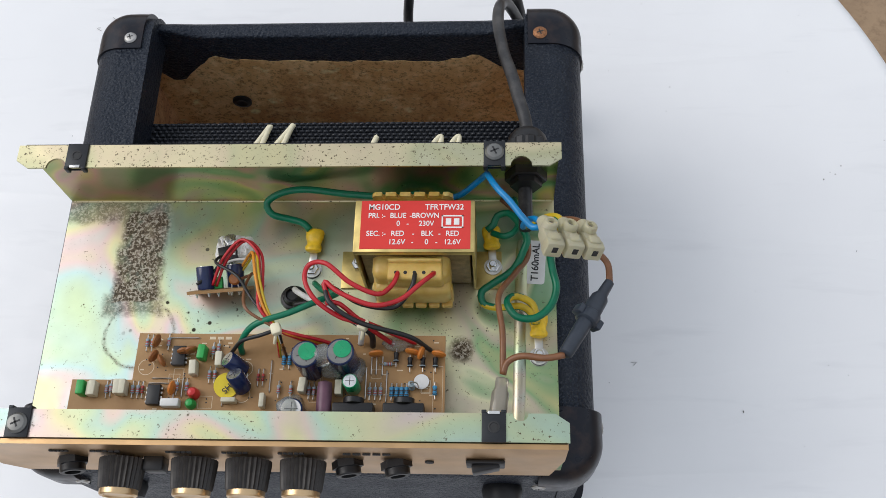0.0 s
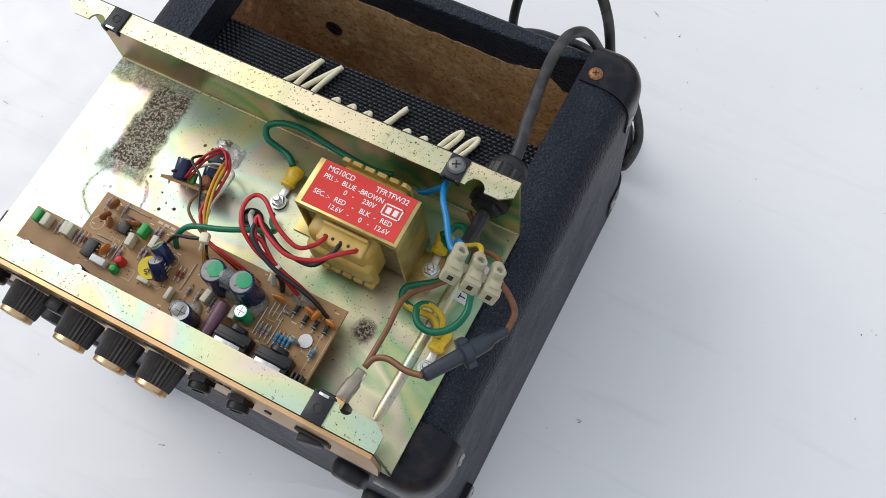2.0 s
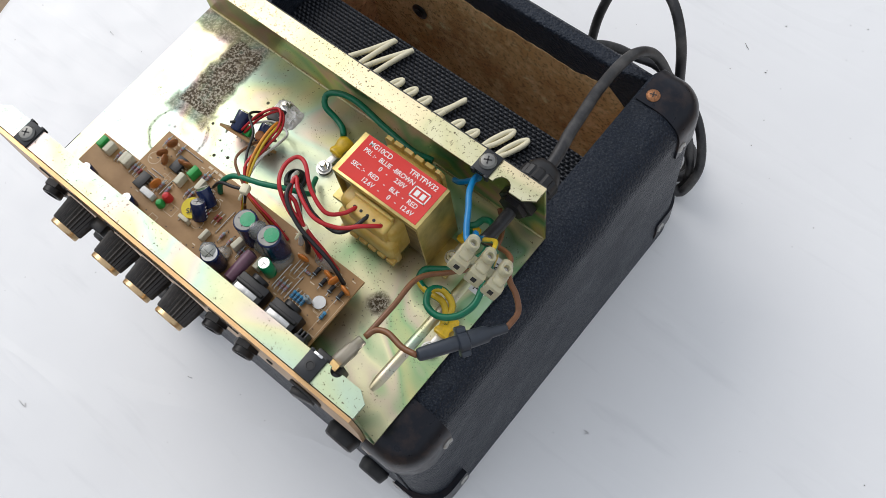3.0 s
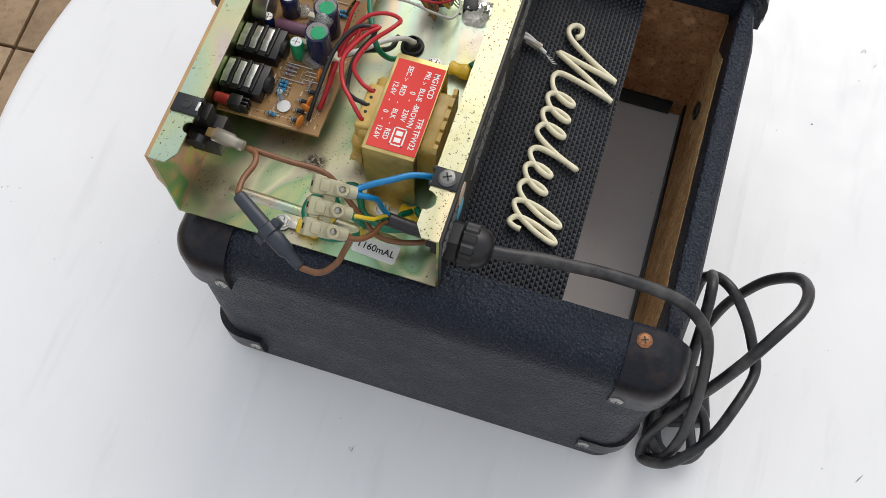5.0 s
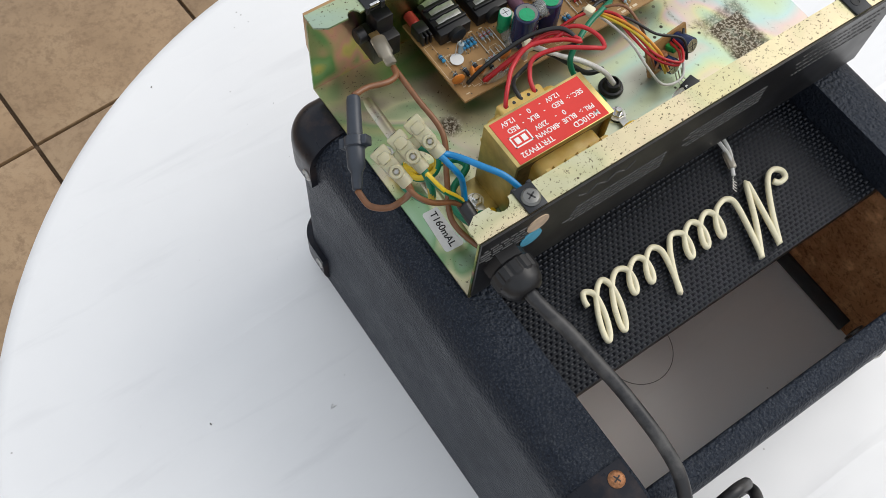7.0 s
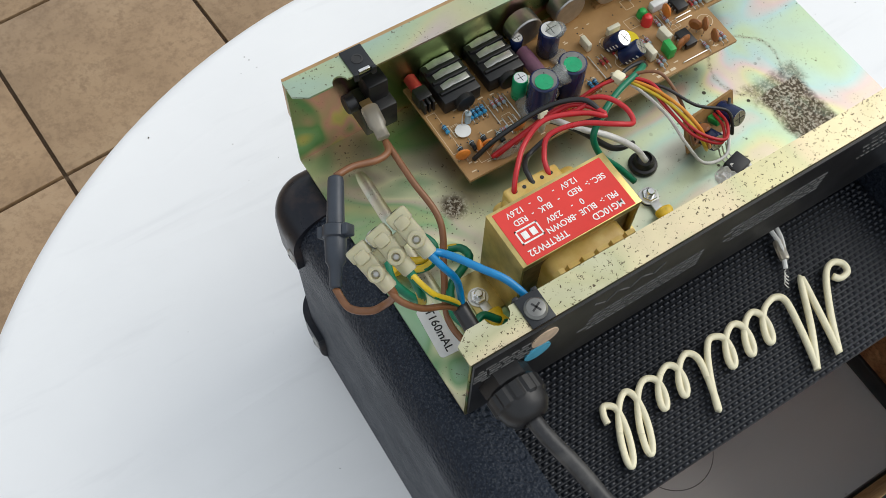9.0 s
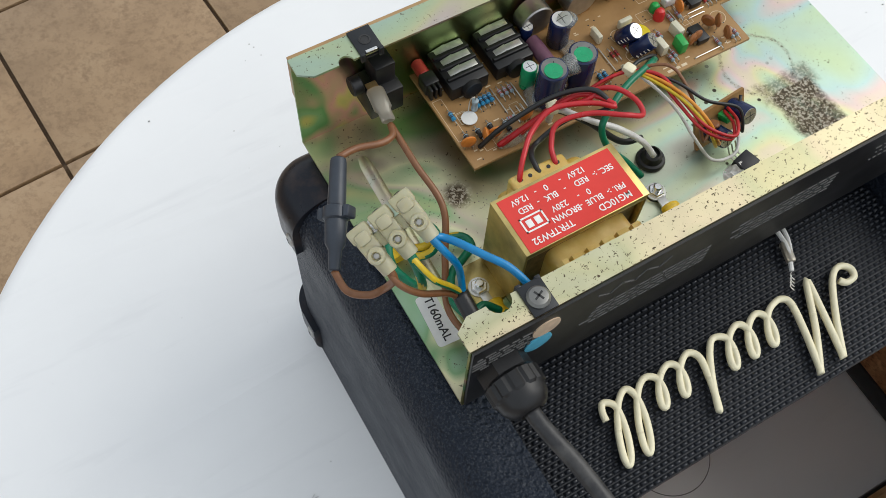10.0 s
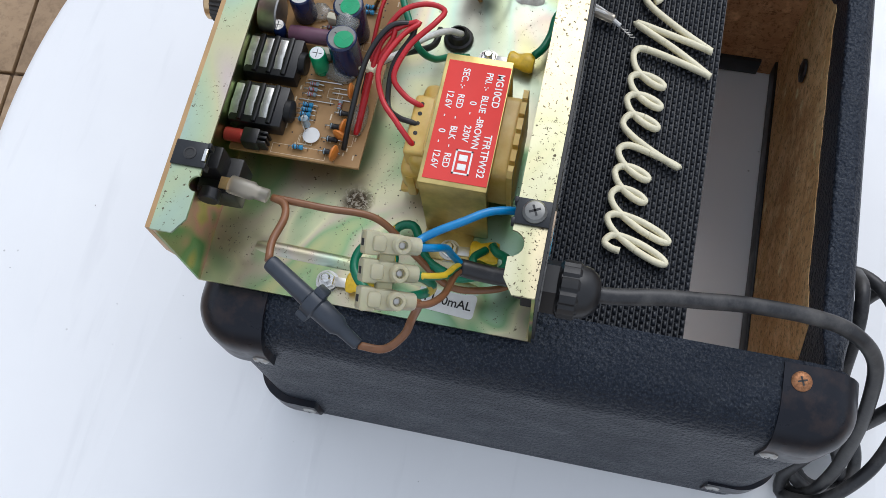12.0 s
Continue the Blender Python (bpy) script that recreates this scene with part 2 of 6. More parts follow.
def tile_material():
    q = Mat("clay_floor_tile", (0.3, 0.2, 0.11), 0.4)
    oi = q.t.nodes.new("ShaderNodeObjectInfo")
    big, fine = q.noise(9, 5, 0.6), q.noise(90, 4, 0.6)
    c = q.ramp(big, [(0.3, (0.22, 0.14, 0.072)), (0.55, (0.31, 0.205, 0.112)), (0.75, (0.37, 0.26, 0.15))])
    c = q.mix(0.25, c, q.ramp(oi.outputs["Random"], [(0.0, (0.21, 0.13, 0.065)), (1.0, (0.40, 0.28, 0.17))]))
    c = q.mix(q.ramp(fine, [(0.45, 0.0), (0.70, 0.5)]), c, (0.15, 0.09, 0.045))
    c = q.mix(q.ramp(q.noise(38, 5, 0.7), [(0.56, 0.0), (0.68, 0.45)]), c, (0.17, 0.10, 0.05))
    q.color(c)
    q.rough(q.ramp(fine, [(0.3, 0.28), (0.7, 0.5)]))
    q.bump(fine, 0.12, 0.002)
    return q.m


TABLE, TILE = table_material(), tile_material()
GROUT = plain("floor_grout", (0.13, 0.085, 0.05), 0.9, scale=120)


# ---- mesh builder ----
class Mesh:
    """Collects vertices and faces, with a material slot for each piece."""

    def __init__(self, *mats):
        self.v, self.f, self.k, self.mats, self.slot = [], [], [], list(mats), 0

    def use(self, mat):
        if mat not in self.mats:
            self.mats.append(mat)
        self.slot = self.mats.index(mat)
        return self

    def add(self, verts, faces):
        n = len(self.v)
        self.v += [tuple(p) for p in verts]
        self.f += [tuple(i + n for i in f) for f in faces]
        self.k += [self.slot] * len(faces)
        return self

    def box(self, c, s, r=0.0, m=None, seg=2):
        """A box of centre c and size s, with edges rounded by r."""
        bm = bmesh.new()
        bmesh.ops.create_cube(bm, size=1)
        bmesh.ops.scale(bm, vec=s, verts=bm.verts)
        if r:
            bmesh.ops.bevel(bm, geom=list(bm.edges), offset=r, segments=seg, affect="EDGES", profile=0.5)
        bmesh.ops.translate(bm, vec=c, verts=bm.verts)
        return self.take(bm, m)

    def take(self, bm, m=None):
        if m is not None:
            bmesh.ops.transform(bm, matrix=m, verts=bm.verts)
        bm.verts.index_update()
        self.add([v.co for v in bm.verts], [[v.index for v in f.verts] for f in bm.faces])
        bm.free()
        return self

    def prism(self, pts, z0, z1, m=None, r=0.0):
        """A plan outline (anticlockwise) pulled up from z0 to z1."""
        bm = bmesh.new()
        face = bm.faces.new([bm.verts.new((x, y, z0)) for x, y in pts])
        up = bmesh.ops.extrude_face_region(bm, geom=[face])
        bmesh.ops.translate(bm, vec=(0, 0, z1 - z0), verts=[e for e in up["geom"] if isinstance(e, bmesh.types.BMVert)])
        bmesh.ops.recalc_face_normals(bm, faces=bm.faces)
        if r:
            bmesh.ops.bevel(bm, geom=[e for e in bm.edges], offset=r, segments=2, affect="EDGES", profile=0.5)
        return self.take(bm, m)

    def lathe(self, profile, m=None, n=20):
        """A profile of (radius, height) turned round z."""
        verts, faces = [], []
        for r, z in profile:
            verts += [(r * math.cos(2 * math.pi * i / n), r * math.sin(2 * math.pi * i / n), z) for i in range(n)]
        for j in range(len(profile) - 1):
            faces += [(j * n + i, j * n + (i + 1) % n, (j + 1) * n + (i + 1) % n, (j + 1) * n + i) for i in range(n)]
        if profile[0][0] > 1e-6:
            faces.append(tuple(range(n - 1, -1, -1)))
        if profile[-1][0] > 1e-6:
            faces.append(tuple((len(profile) - 1) * n + i for i in range(n)))
        if m is not None:
            verts = [m @ Vector(p) for p in verts]
        return self.add(verts, faces)

    def rod(self, a, b, r, n=10, r2=None):
        """A round bar from a to b."""
        a, b = Vector(a), Vector(b)
        m = Matrix.Translation(a) @ (b - a).to_track_quat("Z", "Y").to_matrix().to_4x4()
        h, r2 = (b - a).length, r if r2 is None else r2
        e = min(r, h / 2) * 0.2
        return self.lathe([(r - e, 0), (r, e), (r2, h - e), (r2 - min(e, r2 * 0.2), h)], m, n)

    def tube(self, pts, r, n=10, step=0.003, taper=None):
        """A round wire along a smooth line through pts."""
        line = smooth_line(pts, step)
        verts, faces = [], []
        side = None
        for i, p in enumerate(line):
            d = (line[min(i + 1, len(line) - 1)] - line[max(i - 1, 0)]).normalized()
            if side is None:
                side = d.orthogonal().normalized()
            side = (side - d * side.dot(d)).normalized()
            up = d.cross(side)
            rr = r if taper is None else r + (taper - r) * i / (len(line) - 1)
            verts += [p + rr * (math.cos(2 * math.pi * k / n) * side + math.sin(2 * math.pi * k / n) * up) for k in range(n)]
        for j in range(len(line) - 1):
            faces += [(j * n + k, j * n + (k + 1) % n, (j + 1) * n + (k + 1) % n, (j + 1) * n + k) for k in range(n)]
        faces.append(tuple(range(n - 1, -1, -1)))
        faces.append(tuple((len(line) - 1) * n + k for k in range(n)))
        return self.add(verts, faces)

    def data(self, name, sharp=35):
        me = bpy.data.meshes.new(name)
        me.from_pydata(self.v, [], self.f)
        for m in self.mats:
            me.materials.append(m)
        me.polygons.foreach_set("material_index", self.k)
        me.update()
        me.shade_smooth()
        me.set_sharp_from_angle(angle=radians(sharp))
        return me


def smooth_line(pts, step=0.003):
    """A Catmull-Rom line through pts."""
    p = [Vector(q) for q in pts]
    p = [2 * p[0] - p[1], *p, 2 * p[-1] - p[-2]]
    out = []
    for a, b, c, d in zip(p, p[1:], p[2:], p[3:]):
        n = max(2, int((c - b).length / step))
        for i in range(n):
            t = i / n
            out.append(0.5 * (2 * b + (c - a) * t + (2 * a - 5 * b + 4 * c - d) * t * t + (3 * b - a - 3 * c + d) * t**3))
    return [*out, p[-2]]


def thing(name, at, label, category, group="", kind=""):
    """An empty at the base of a thing, which its parts hang from."""
    ob = new(name)
    ob.empty_display_size = 0.01
    ob.matrix_basis = Matrix.Translation(at)
    return tagged(ob, label, category, group, kind)


def part(name, mesh, parent, label="", m=None, kind="", sharp=35):
    """One mesh object under a thing or part. The mesh is in world places, or in its own with a pose m."""
    ob = new(name, mesh.data(name, sharp) if isinstance(mesh, Mesh) else mesh)
    ob.parent = parent
    ob.matrix_parent_inverse = world_of(parent).inverted()
    ob.matrix_basis = m if m is not None else Matrix()
    if label:
        ob["label"] = label
    if kind:
        ob["kind"] = kind
    return ob


def world_of(ob):
    here = ob.matrix_basis
    if ob.parent is not None:
        here = world_of(ob.parent) @ ob.matrix_parent_inverse @ here
    return here


def solo(name, mesh, label, category, group="", kind="", sharp=35):
    """A thing of one mesh, in world places."""
    return tagged(new(name, mesh.data(name, sharp)), label, category, group, kind)


# ---- floor, table ----
FLOOR_Z = -0.72
floor = tagged(new("floor", Mesh(GROUT).box((0, 0, FLOOR_Z - 0.06), (60, 60, 0.1)).data("floor")), "clay tiled terrace floor with dark joints", "floor", kind="structure")


def table():
    """The round table top, with a rolled rim, on four legs."""
    t = thing("plastic_table", (-0.0132, 0.0697, FLOOR_Z), "round white plastic garden table with faint smudges", "table")
    R = 0.444
    m = Matrix.Translation((-0.0132, 0.0697, 0))
    prof = [(0.0001, 0.0), (R - 0.012, 0.0), (R - 0.006, -0.0012), (R - 0.001, -0.0055), (R, -0.012), (R, -0.032), (R - 0.004, -0.034), (R - 0.005, -0.012), (0.0001, -0.006)]
    part("tabletop", Mesh(TABLE).lathe(prof, m, 160), t)
    for k in range(4):
        a = math.pi / 4 + k * math.pi / 2
        c, s = math.cos(a), math.sin(a)
        leg = Mesh(TABLE).rod((-0.0132 + 0.3 * c, 0.0697 + 0.3 * s, -0.008), (-0.0132 + 0.36 * c, 0.0697 + 0.36 * s, FLOOR_Z - 0.004), 0.024, 16, 0.018)
        part("leg", leg, t)
    return t


table()

# ---- cabinet ----
X0, X1, Y0, Y1, TOP = -0.147, 0.1475, -0.1335, 0.1480, 0.1755
IX0, IX1 = -0.1105, 0.1140


def soften(p, lo, hi, r):
    """Rounds the outer edges and corners of a block: lo and hi are its bounds, None where it goes on."""
    core = Vector([min(c if h is None else min(c, h - r), 9) if l is None else max(l + r, c if h is None else min(c, h - r)) for c, l, h in zip(p, lo, hi)])
    d = Vector(p) - core
    if d.length < 1e-9:
        return Vector(p)
    return core + d.normalized() * max(abs(e) for e in d)


def grid_block(q, xs, ys, zs, shape):
    """The skin of a block, with lines at xs, ys and zs, each point moved by shape."""
    seen, verts, skin = {}, [], []
    for k, (a, b, c) in enumerate(((xs, ys, zs), (ys, zs, xs), (zs, xs, ys))):
        for end in (0, -1):
            at = []
            for u in a:
                for v in b:
                    p = (u, v, c[end])
                    p = (p[-k % 3], p[(1 - k) % 3], p[(2 - k) % 3])
                    if p not in seen:
                        seen[p] = len(verts)
                        verts.append(shape(p))
                    at.append(seen[p])
            n = len(b)
            faces = [(i * n + j, (i + 1) * n + j, (i + 1) * n + j + 1, i * n + j + 1) for i in range(len(a) - 1) for j in range(n - 1)]
            skin += [tuple(at[i] for i in (f if end else f[::-1])) for f in faces]
    return q.add(verts, skin)


def lines(lo, hi, r, n=9):
    """Places from lo to hi, close together within r of both ends."""
    u = [r * i / n for i in range(n + 1)]
    return sorted([lo + e for e in u] + [hi - e for e in u[::-1]])


def corner_cap_mesh(notched=False):
    """A moulded corner protector for the corner at the origin, whose sides run to -x, -y and -z."""
    q, bm = Mesh(CAP), bmesh.new()
    bmesh.ops.create_cube(bm, size=1)
    bmesh.ops.subdivide_edges(bm, edges=list(bm.edges), cuts=17, use_grid_fill=True)
    size = Vector((0.0330, 0.0350, 0.0385))
    for v in bm.verts:
        p = [(c - 0.5) * e for c, e in zip(v.co, size)]
        v.co = soften(p, (None, None, None), (0, 0, 0), 0.0210) + Vector((0.0022, 0.0016, 0.0012))
    if notched:
        for at, no in (((-0.0155, 0, 0), (1, 0, 0)), ((0, -0.0110, 0), (0, 1, 0))):
            bmesh.ops.bisect_plane(bm, geom=[*bm.verts, *bm.edges, *bm.faces], plane_co=at, plane_no=no)
        gone = [f for f in bm.faces if f.calc_center_median().x < -0.0155 and f.calc_center_median().y < -0.0110]
        bmesh.ops.delete(bm, geom=gone, context="FACES")
    else:
        # hollow behind the bezel and the panels
        for at, no in (((-0.0160, 0, 0), (1, 0, 0)), ((0, -0.0175, 0), (0, 1, 0)), ((0, 0, -0.0225), (0, 0, 1))):
            bmesh.ops.bisect_plane(bm, geom=[*bm.verts, *bm.edges, *bm.faces], plane_co=at, plane_no=no)
        mid = [(f, f.calc_center_median()) for f in bm.faces]
        bmesh.ops.delete(bm, geom=[f for f, p in mid if p.x < -0.0160 and p.y < -0.0175 and p.z < -0.0225], context="FACES")
    q.take(bm)
    return q


def screw_mesh(mat, r=0.0042, h=0.0016):
    """A cross-head screw, its head in +z."""
    q = Mesh(mat)
    q.lathe([(r, 0), (r, h * 0.35), (r * 0.8, h * 0.85), (r * 0.45, h), (0.0001, h * 1.02)], n=20)
    q.use(TEXT_K)
    q.box((0, 0, h * 0.87), (r * 0.95, r * 0.17, h * 0.4))
    q.box((0, 0, h * 0.87), (r * 0.17, r * 0.95, h * 0.4))
    return q


def cabinet():
    c = thing("amplifier_cabinet", (0, 0.006, 0), "black vinyl covered wooden guitar amplifier cabinet lying on its back", "amplifier")
    R = 0.0195

    def board(name, x0, x1, y0, y1, z0, z1, rounded, mat=VINYL, label=""):
        bm = bmesh.new()
        bmesh.ops.create_cube(bm, size=1)
        bmesh.ops.scale(bm, vec=(x1 - x0, y1 - y0, z1 - z0), verts=bm.verts)
        bmesh.ops.translate(bm, vec=((x0 + x1) / 2, (y0 + y1) / 2, (z0 + z1) / 2), verts=bm.verts)
        bmesh.ops.bevel(bm, geom=[e for e in bm.edges if rounded(e)], offset=R, segments=6, affect="EDGES", profile=0.5)
        return part(name, Mesh(mat).take(bm), c, label)

    def on(x=None, y=None, z=None):
        return lambda e: all((x is None or abs(v.co.x - x) < 1e-5) and (y is None or abs(v.co.y - y) < 1e-5) and (z is None or abs(v.co.z - z) < 1e-5) for v in e.verts)

    def any_of(*tests):
        return lambda e: any(t(e) for t in tests)

    w = 0.017
    for s, xo, xi in ((1, X1, IX1), (-1, X0, IX0)):
        lo, hi = ((X0 if s < 0 else None), Y0 + 0.001, None), ((X1 if s > 0 else None), Y1 - 0.001, TOP)
        for name, xa, xb, za in (("side_panel", xo - s * w, xo, 0.002), ("front_bezel", xi, xo - s * w, TOP - 0.0245)):
            q = grid_block(Mesh(VINYL), lines(xa, xb, 0.008 * s), lines(Y0 + 0.001, Y1 - 0.001, R), lines(za, TOP, 0.016 if za > 0.1 else R), lambda p: soften(p, lo, hi, R))
            part(name, q, c)
    board("bottom_panel", X0 + w + 0.001, X1 - w - 0.001, Y0, Y0 + 0.0145, 0.002, TOP, any_of(on(y=Y0, z=TOP)))
    # the top panel, whose front edge is cut lower between the corners
    q = Mesh(VINYL)
    yi, n = Y1 - 0.0150, 48
    verts, faces = [], []
    for i in range(n + 1):
        x = X0 + w + 0.001 + (X1 - X0 - 2 * w - 0.002) * i / n
        d = min(x - (IX0 + 0.004), IX1 - 0.004 - x)
        s = min(1, max(0, d / 0.022))
        s = s * s * (3 - 2 * s)
        z = TOP - 0.0070 - 0.0068 * s
        yo = Y1 - 0.0045 * (1 - s)
        ring = [(Y1, 0.002), (yo, z - 0.0120)]
        ring += [(yo - 0.0085 + 0.0085 * math.cos(k), z - 0.0120 + 0.0120 * math.sin(k)) for k in (0.4, 0.8, 1.2, math.pi / 2)]
        ring += [(yi + 0.0018 - 0.0018 * math.sin(k), z - 0.0020 + 0.0020 * math.cos(k)) for k in (0.1, 0.6, 1.1)]
        ring += [(yi, z - 0.0024), (yi, 0.002)]
        verts += [(x, y, zz) for y, zz in ring]
    k = 11
    for i in range(n):
        faces += [(i * k + j, (i + 1) * k + j, (i + 1) * k + (j + 1) % k, i * k + (j + 1) % k) for j in range(k)]
    faces += [tuple(range(k)), tuple(n * k + j for j in range(k - 1, -1, -1))]
    part("top_panel", q.add(verts, faces), c)
    # bare board inside, below the turned-in vinyl
    q = Mesh(CHIP)
    rng = random.Random(4)
    xs = [X0 + w + 0.001 + (X1 - X0 - 2 * w - 0.002) * i / 60 for i in range(61)]
    shape = ((-0.131, 0.143), (-0.116, 0.122), (-0.108, 0.1220), (-0.0830, 0.1490), (-0.070, 0.1440), (-0.059, 0.1425), (0.000, 0.1405), (0.062, 0.1395), (0.0855, 0.1470), (0.101, 0.1320), (0.116, 0.1280), (0.131, 0.143))
    edge = [(x, float(np.interp(x, [u for u, _ in shape], [v - 0.0058 for _, v in shape])) + rng.uniform(-0.0011, 0.0011)) for x in xs]
    verts = [(x, yi - 0.0003, z) for x, z in edge] + [(x, yi - 0.0003, 0.012) for x in xs] + [(x, yi + 0.0005, z) for x, z in edge] + [(x, yi + 0.0005, 0.012) for x in xs]
    n = len(xs)
    faces = [(i, i + 1, n + i + 1, n + i) for i in range(n - 1)] + [(2 * n + i, 2 * n + i + 1, i + 1, i) for i in range(n - 1)]
    part("inner_board", q.add(verts, faces), c, "bare brown chipboard inside the cabinet")
    hole = Mesh(BLACK).lathe([(0.0065, 0), (0.0065, 0.0014), (0.004, 0.0022), (0.0001, 0.0008)], Matrix.Translation((-0.0762, yi - 0.0012, 0.0912)) @ pose(0, 0, 0, 90), 20)
    part("handle_bolt", hole, c, "black bolt head of the carrying handle")
    part("inner_side_board", Mesh(HARD).box((X0 + w + 0.001, (Y0 + Y1) / 2, 0.0760), (0.0018, Y1 - Y0 - 0.0300, 0.1490)), c, "bare reddish brown hardboard inside the cabinet")
    part("inner_side_board", Mesh(HARD).box((X1 - w - 0.001, (Y0 + Y1) / 2, 0.0760), (0.0018, Y1 - Y0 - 0.0300, 0.1490)), c)
    # unseen board on the near wall, added to bounce light into the gap
    part("inner_board", Mesh(CHIP).box((0, Y0 + 0.0155, 0.070), (X1 - X0 - 2 * w - 0.006, 0.0018, 0.105)), c)
    # black battens round the open back
    part("back_batten", Mesh(BLACK).box((0, yi - 0.0010, 0.0095), (X1 - X0 - 2 * w - 0.004, 0.0024, 0.0150), 0.0006), c)
    for x in (X0 + w + 0.0024, X1 - w - 0.0024):
        part("back_batten", Mesh(BLACK).box((x, -0.0005, 0.0098), (0.0036, Y1 - Y0 - 0.0360, 0.0156), 0.0008), c)
    # corner caps with their screws
    cap, low_cap = corner_cap_mesh().data("corner_cap", 30), corner_cap_mesh(True).data("corner_cap", 30)
    top_rust, side_steel = screw_mesh(RUST).data("screw"), screw_mesh(STEEL, 0.0038).data("screw")
    for sx, x in ((1, X1), (-1, X0)):
        for sy, y in ((1, Y1), (-1, Y0)):
            for sz, z in ((1, TOP), (-1, 0.0012)):
                m = Matrix.Translation((x + sx * (0.0016 if sy < 0 else -0.0008), y + sy * 0.0008, z)) @ Matrix.Diagonal((sx, sy, sz, 1))
                ob = part("corner_cap", cap if sz > 0 else low_cap, c, m=m)
                if sz > 0:
                    part("screw", top_rust if sx > 0 else side_steel, ob, "rusty cross-head screw" if sx > 0 else "", m=pose(x - sx * 0.0245, y - sy * 0.0255, z + 0.0010, 0, 0, 20))
                part("screw", side_steel, ob, m=pose(x + sx * (0.0036 if sy < 0 else 0.0012), y - sy * 0.0285, z - sz * 0.0285, 0, 90 * sx, 0))
                part("screw", side_steel, ob, m=pose(x - sx * 0.0285, y + sy * 0.0016, z - sz * 0.0285, -90 * sy, 0, 0))
    for x in (-0.098, 0.1005):
        for z in (0.031, 0.137):
            part("rubber_foot", Mesh(BLACK).lathe([(0.0100, 0), (0.0108, 0.0025), (0.0094, 0.0082), (0.0082, 0.0090), (0.0001, 0.0090)], Matrix.Translation((x, Y0, z)) @ pose(0, 0, 0, 90), 24), c)
    return c


cabinet()

# ---- speaker grille ----
WZ, WY1 = 0.1520, 0.0775


def grille():
    g = thing("speaker_grille", (0, -0.03, WZ - 0.012), "black basket-weave speaker grille cloth on a baffle board", "grille")
    part("baffle_board", Mesh(BLACK).box(((IX0 + IX1) / 2, (WY1 + Y0 + 0.016) / 2, WZ - 0.008), (IX1 - IX0 + 0.03, WY1 - Y0 - 0.017, 0.0125), 0.001), g)
    # unseen sheet below the baffle, added to brighten the table in the gap
    part("bounce_board", Mesh(CHIP).box(((IX0 + IX1) / 2, (WY1 + Y0 + 0.014) / 2, WZ - 0.0158), (IX1 - IX0 + 0.028, WY1 - Y0 - 0.024, 0.0026)), g, "unseen chipboard sheet under the baffle, added to bounce light")
    cloth = plain("woven_black_plastic", (0.009, 0.011, 0.016), 0.42, vary=0.3, scale=400)
    q = Mesh(cloth)
    px, py = 0.0036, 0.0025
    q.box(((IX0 + IX1) / 2, (WY1 - 0.02) / 2, WZ - 0.0011), (IX1 - IX0, WY1 + 0.02, 0.0011))
    nx, ny = int((IX1 - IX0) / px), int((WY1 + 0.02) / py)
    rng = random.Random(7)
    for j in range(ny):
        for i in range(nx):
            x = IX0 + (i + 0.5 + 0.5 * (j % 2)) * px
            y = WY1 - (j + 0.5) * py
            if x > IX1 - px / 2:
                continue
            a, b, h = px * 0.47, py * 0.40, 0.0016 + rng.uniform(-0.0002, 0.0002)
            z = WZ - 0.0006
            v = [(x - a, y - b, z), (x + a, y - b, z), (x + a, y + b, z), (x - a, y + b, z)]
            v += [(x - a * 0.55, y - b * 0.55, z + h), (x + a * 0.55, y - b * 0.55, z + h), (x + a * 0.55, y + b * 0.55, z + h), (x - a * 0.55, y + b * 0.55, z + h)]
            q.add(v, [(4, 5, 6, 7), (0, 1, 5, 4), (1, 2, 6, 5), (2, 3, 7, 6), (3, 0, 4, 7)])
    part("grille_cloth", q, g, "coarse black woven grille cloth", kind="stuff", sharp=80)


grille()

# ---- chassis ----
CZ, LZ = 0.1788, 0.2390
CX0, CX1, CY0, CY1 = -0.1375, 0.1283, -0.1325, 0.0130


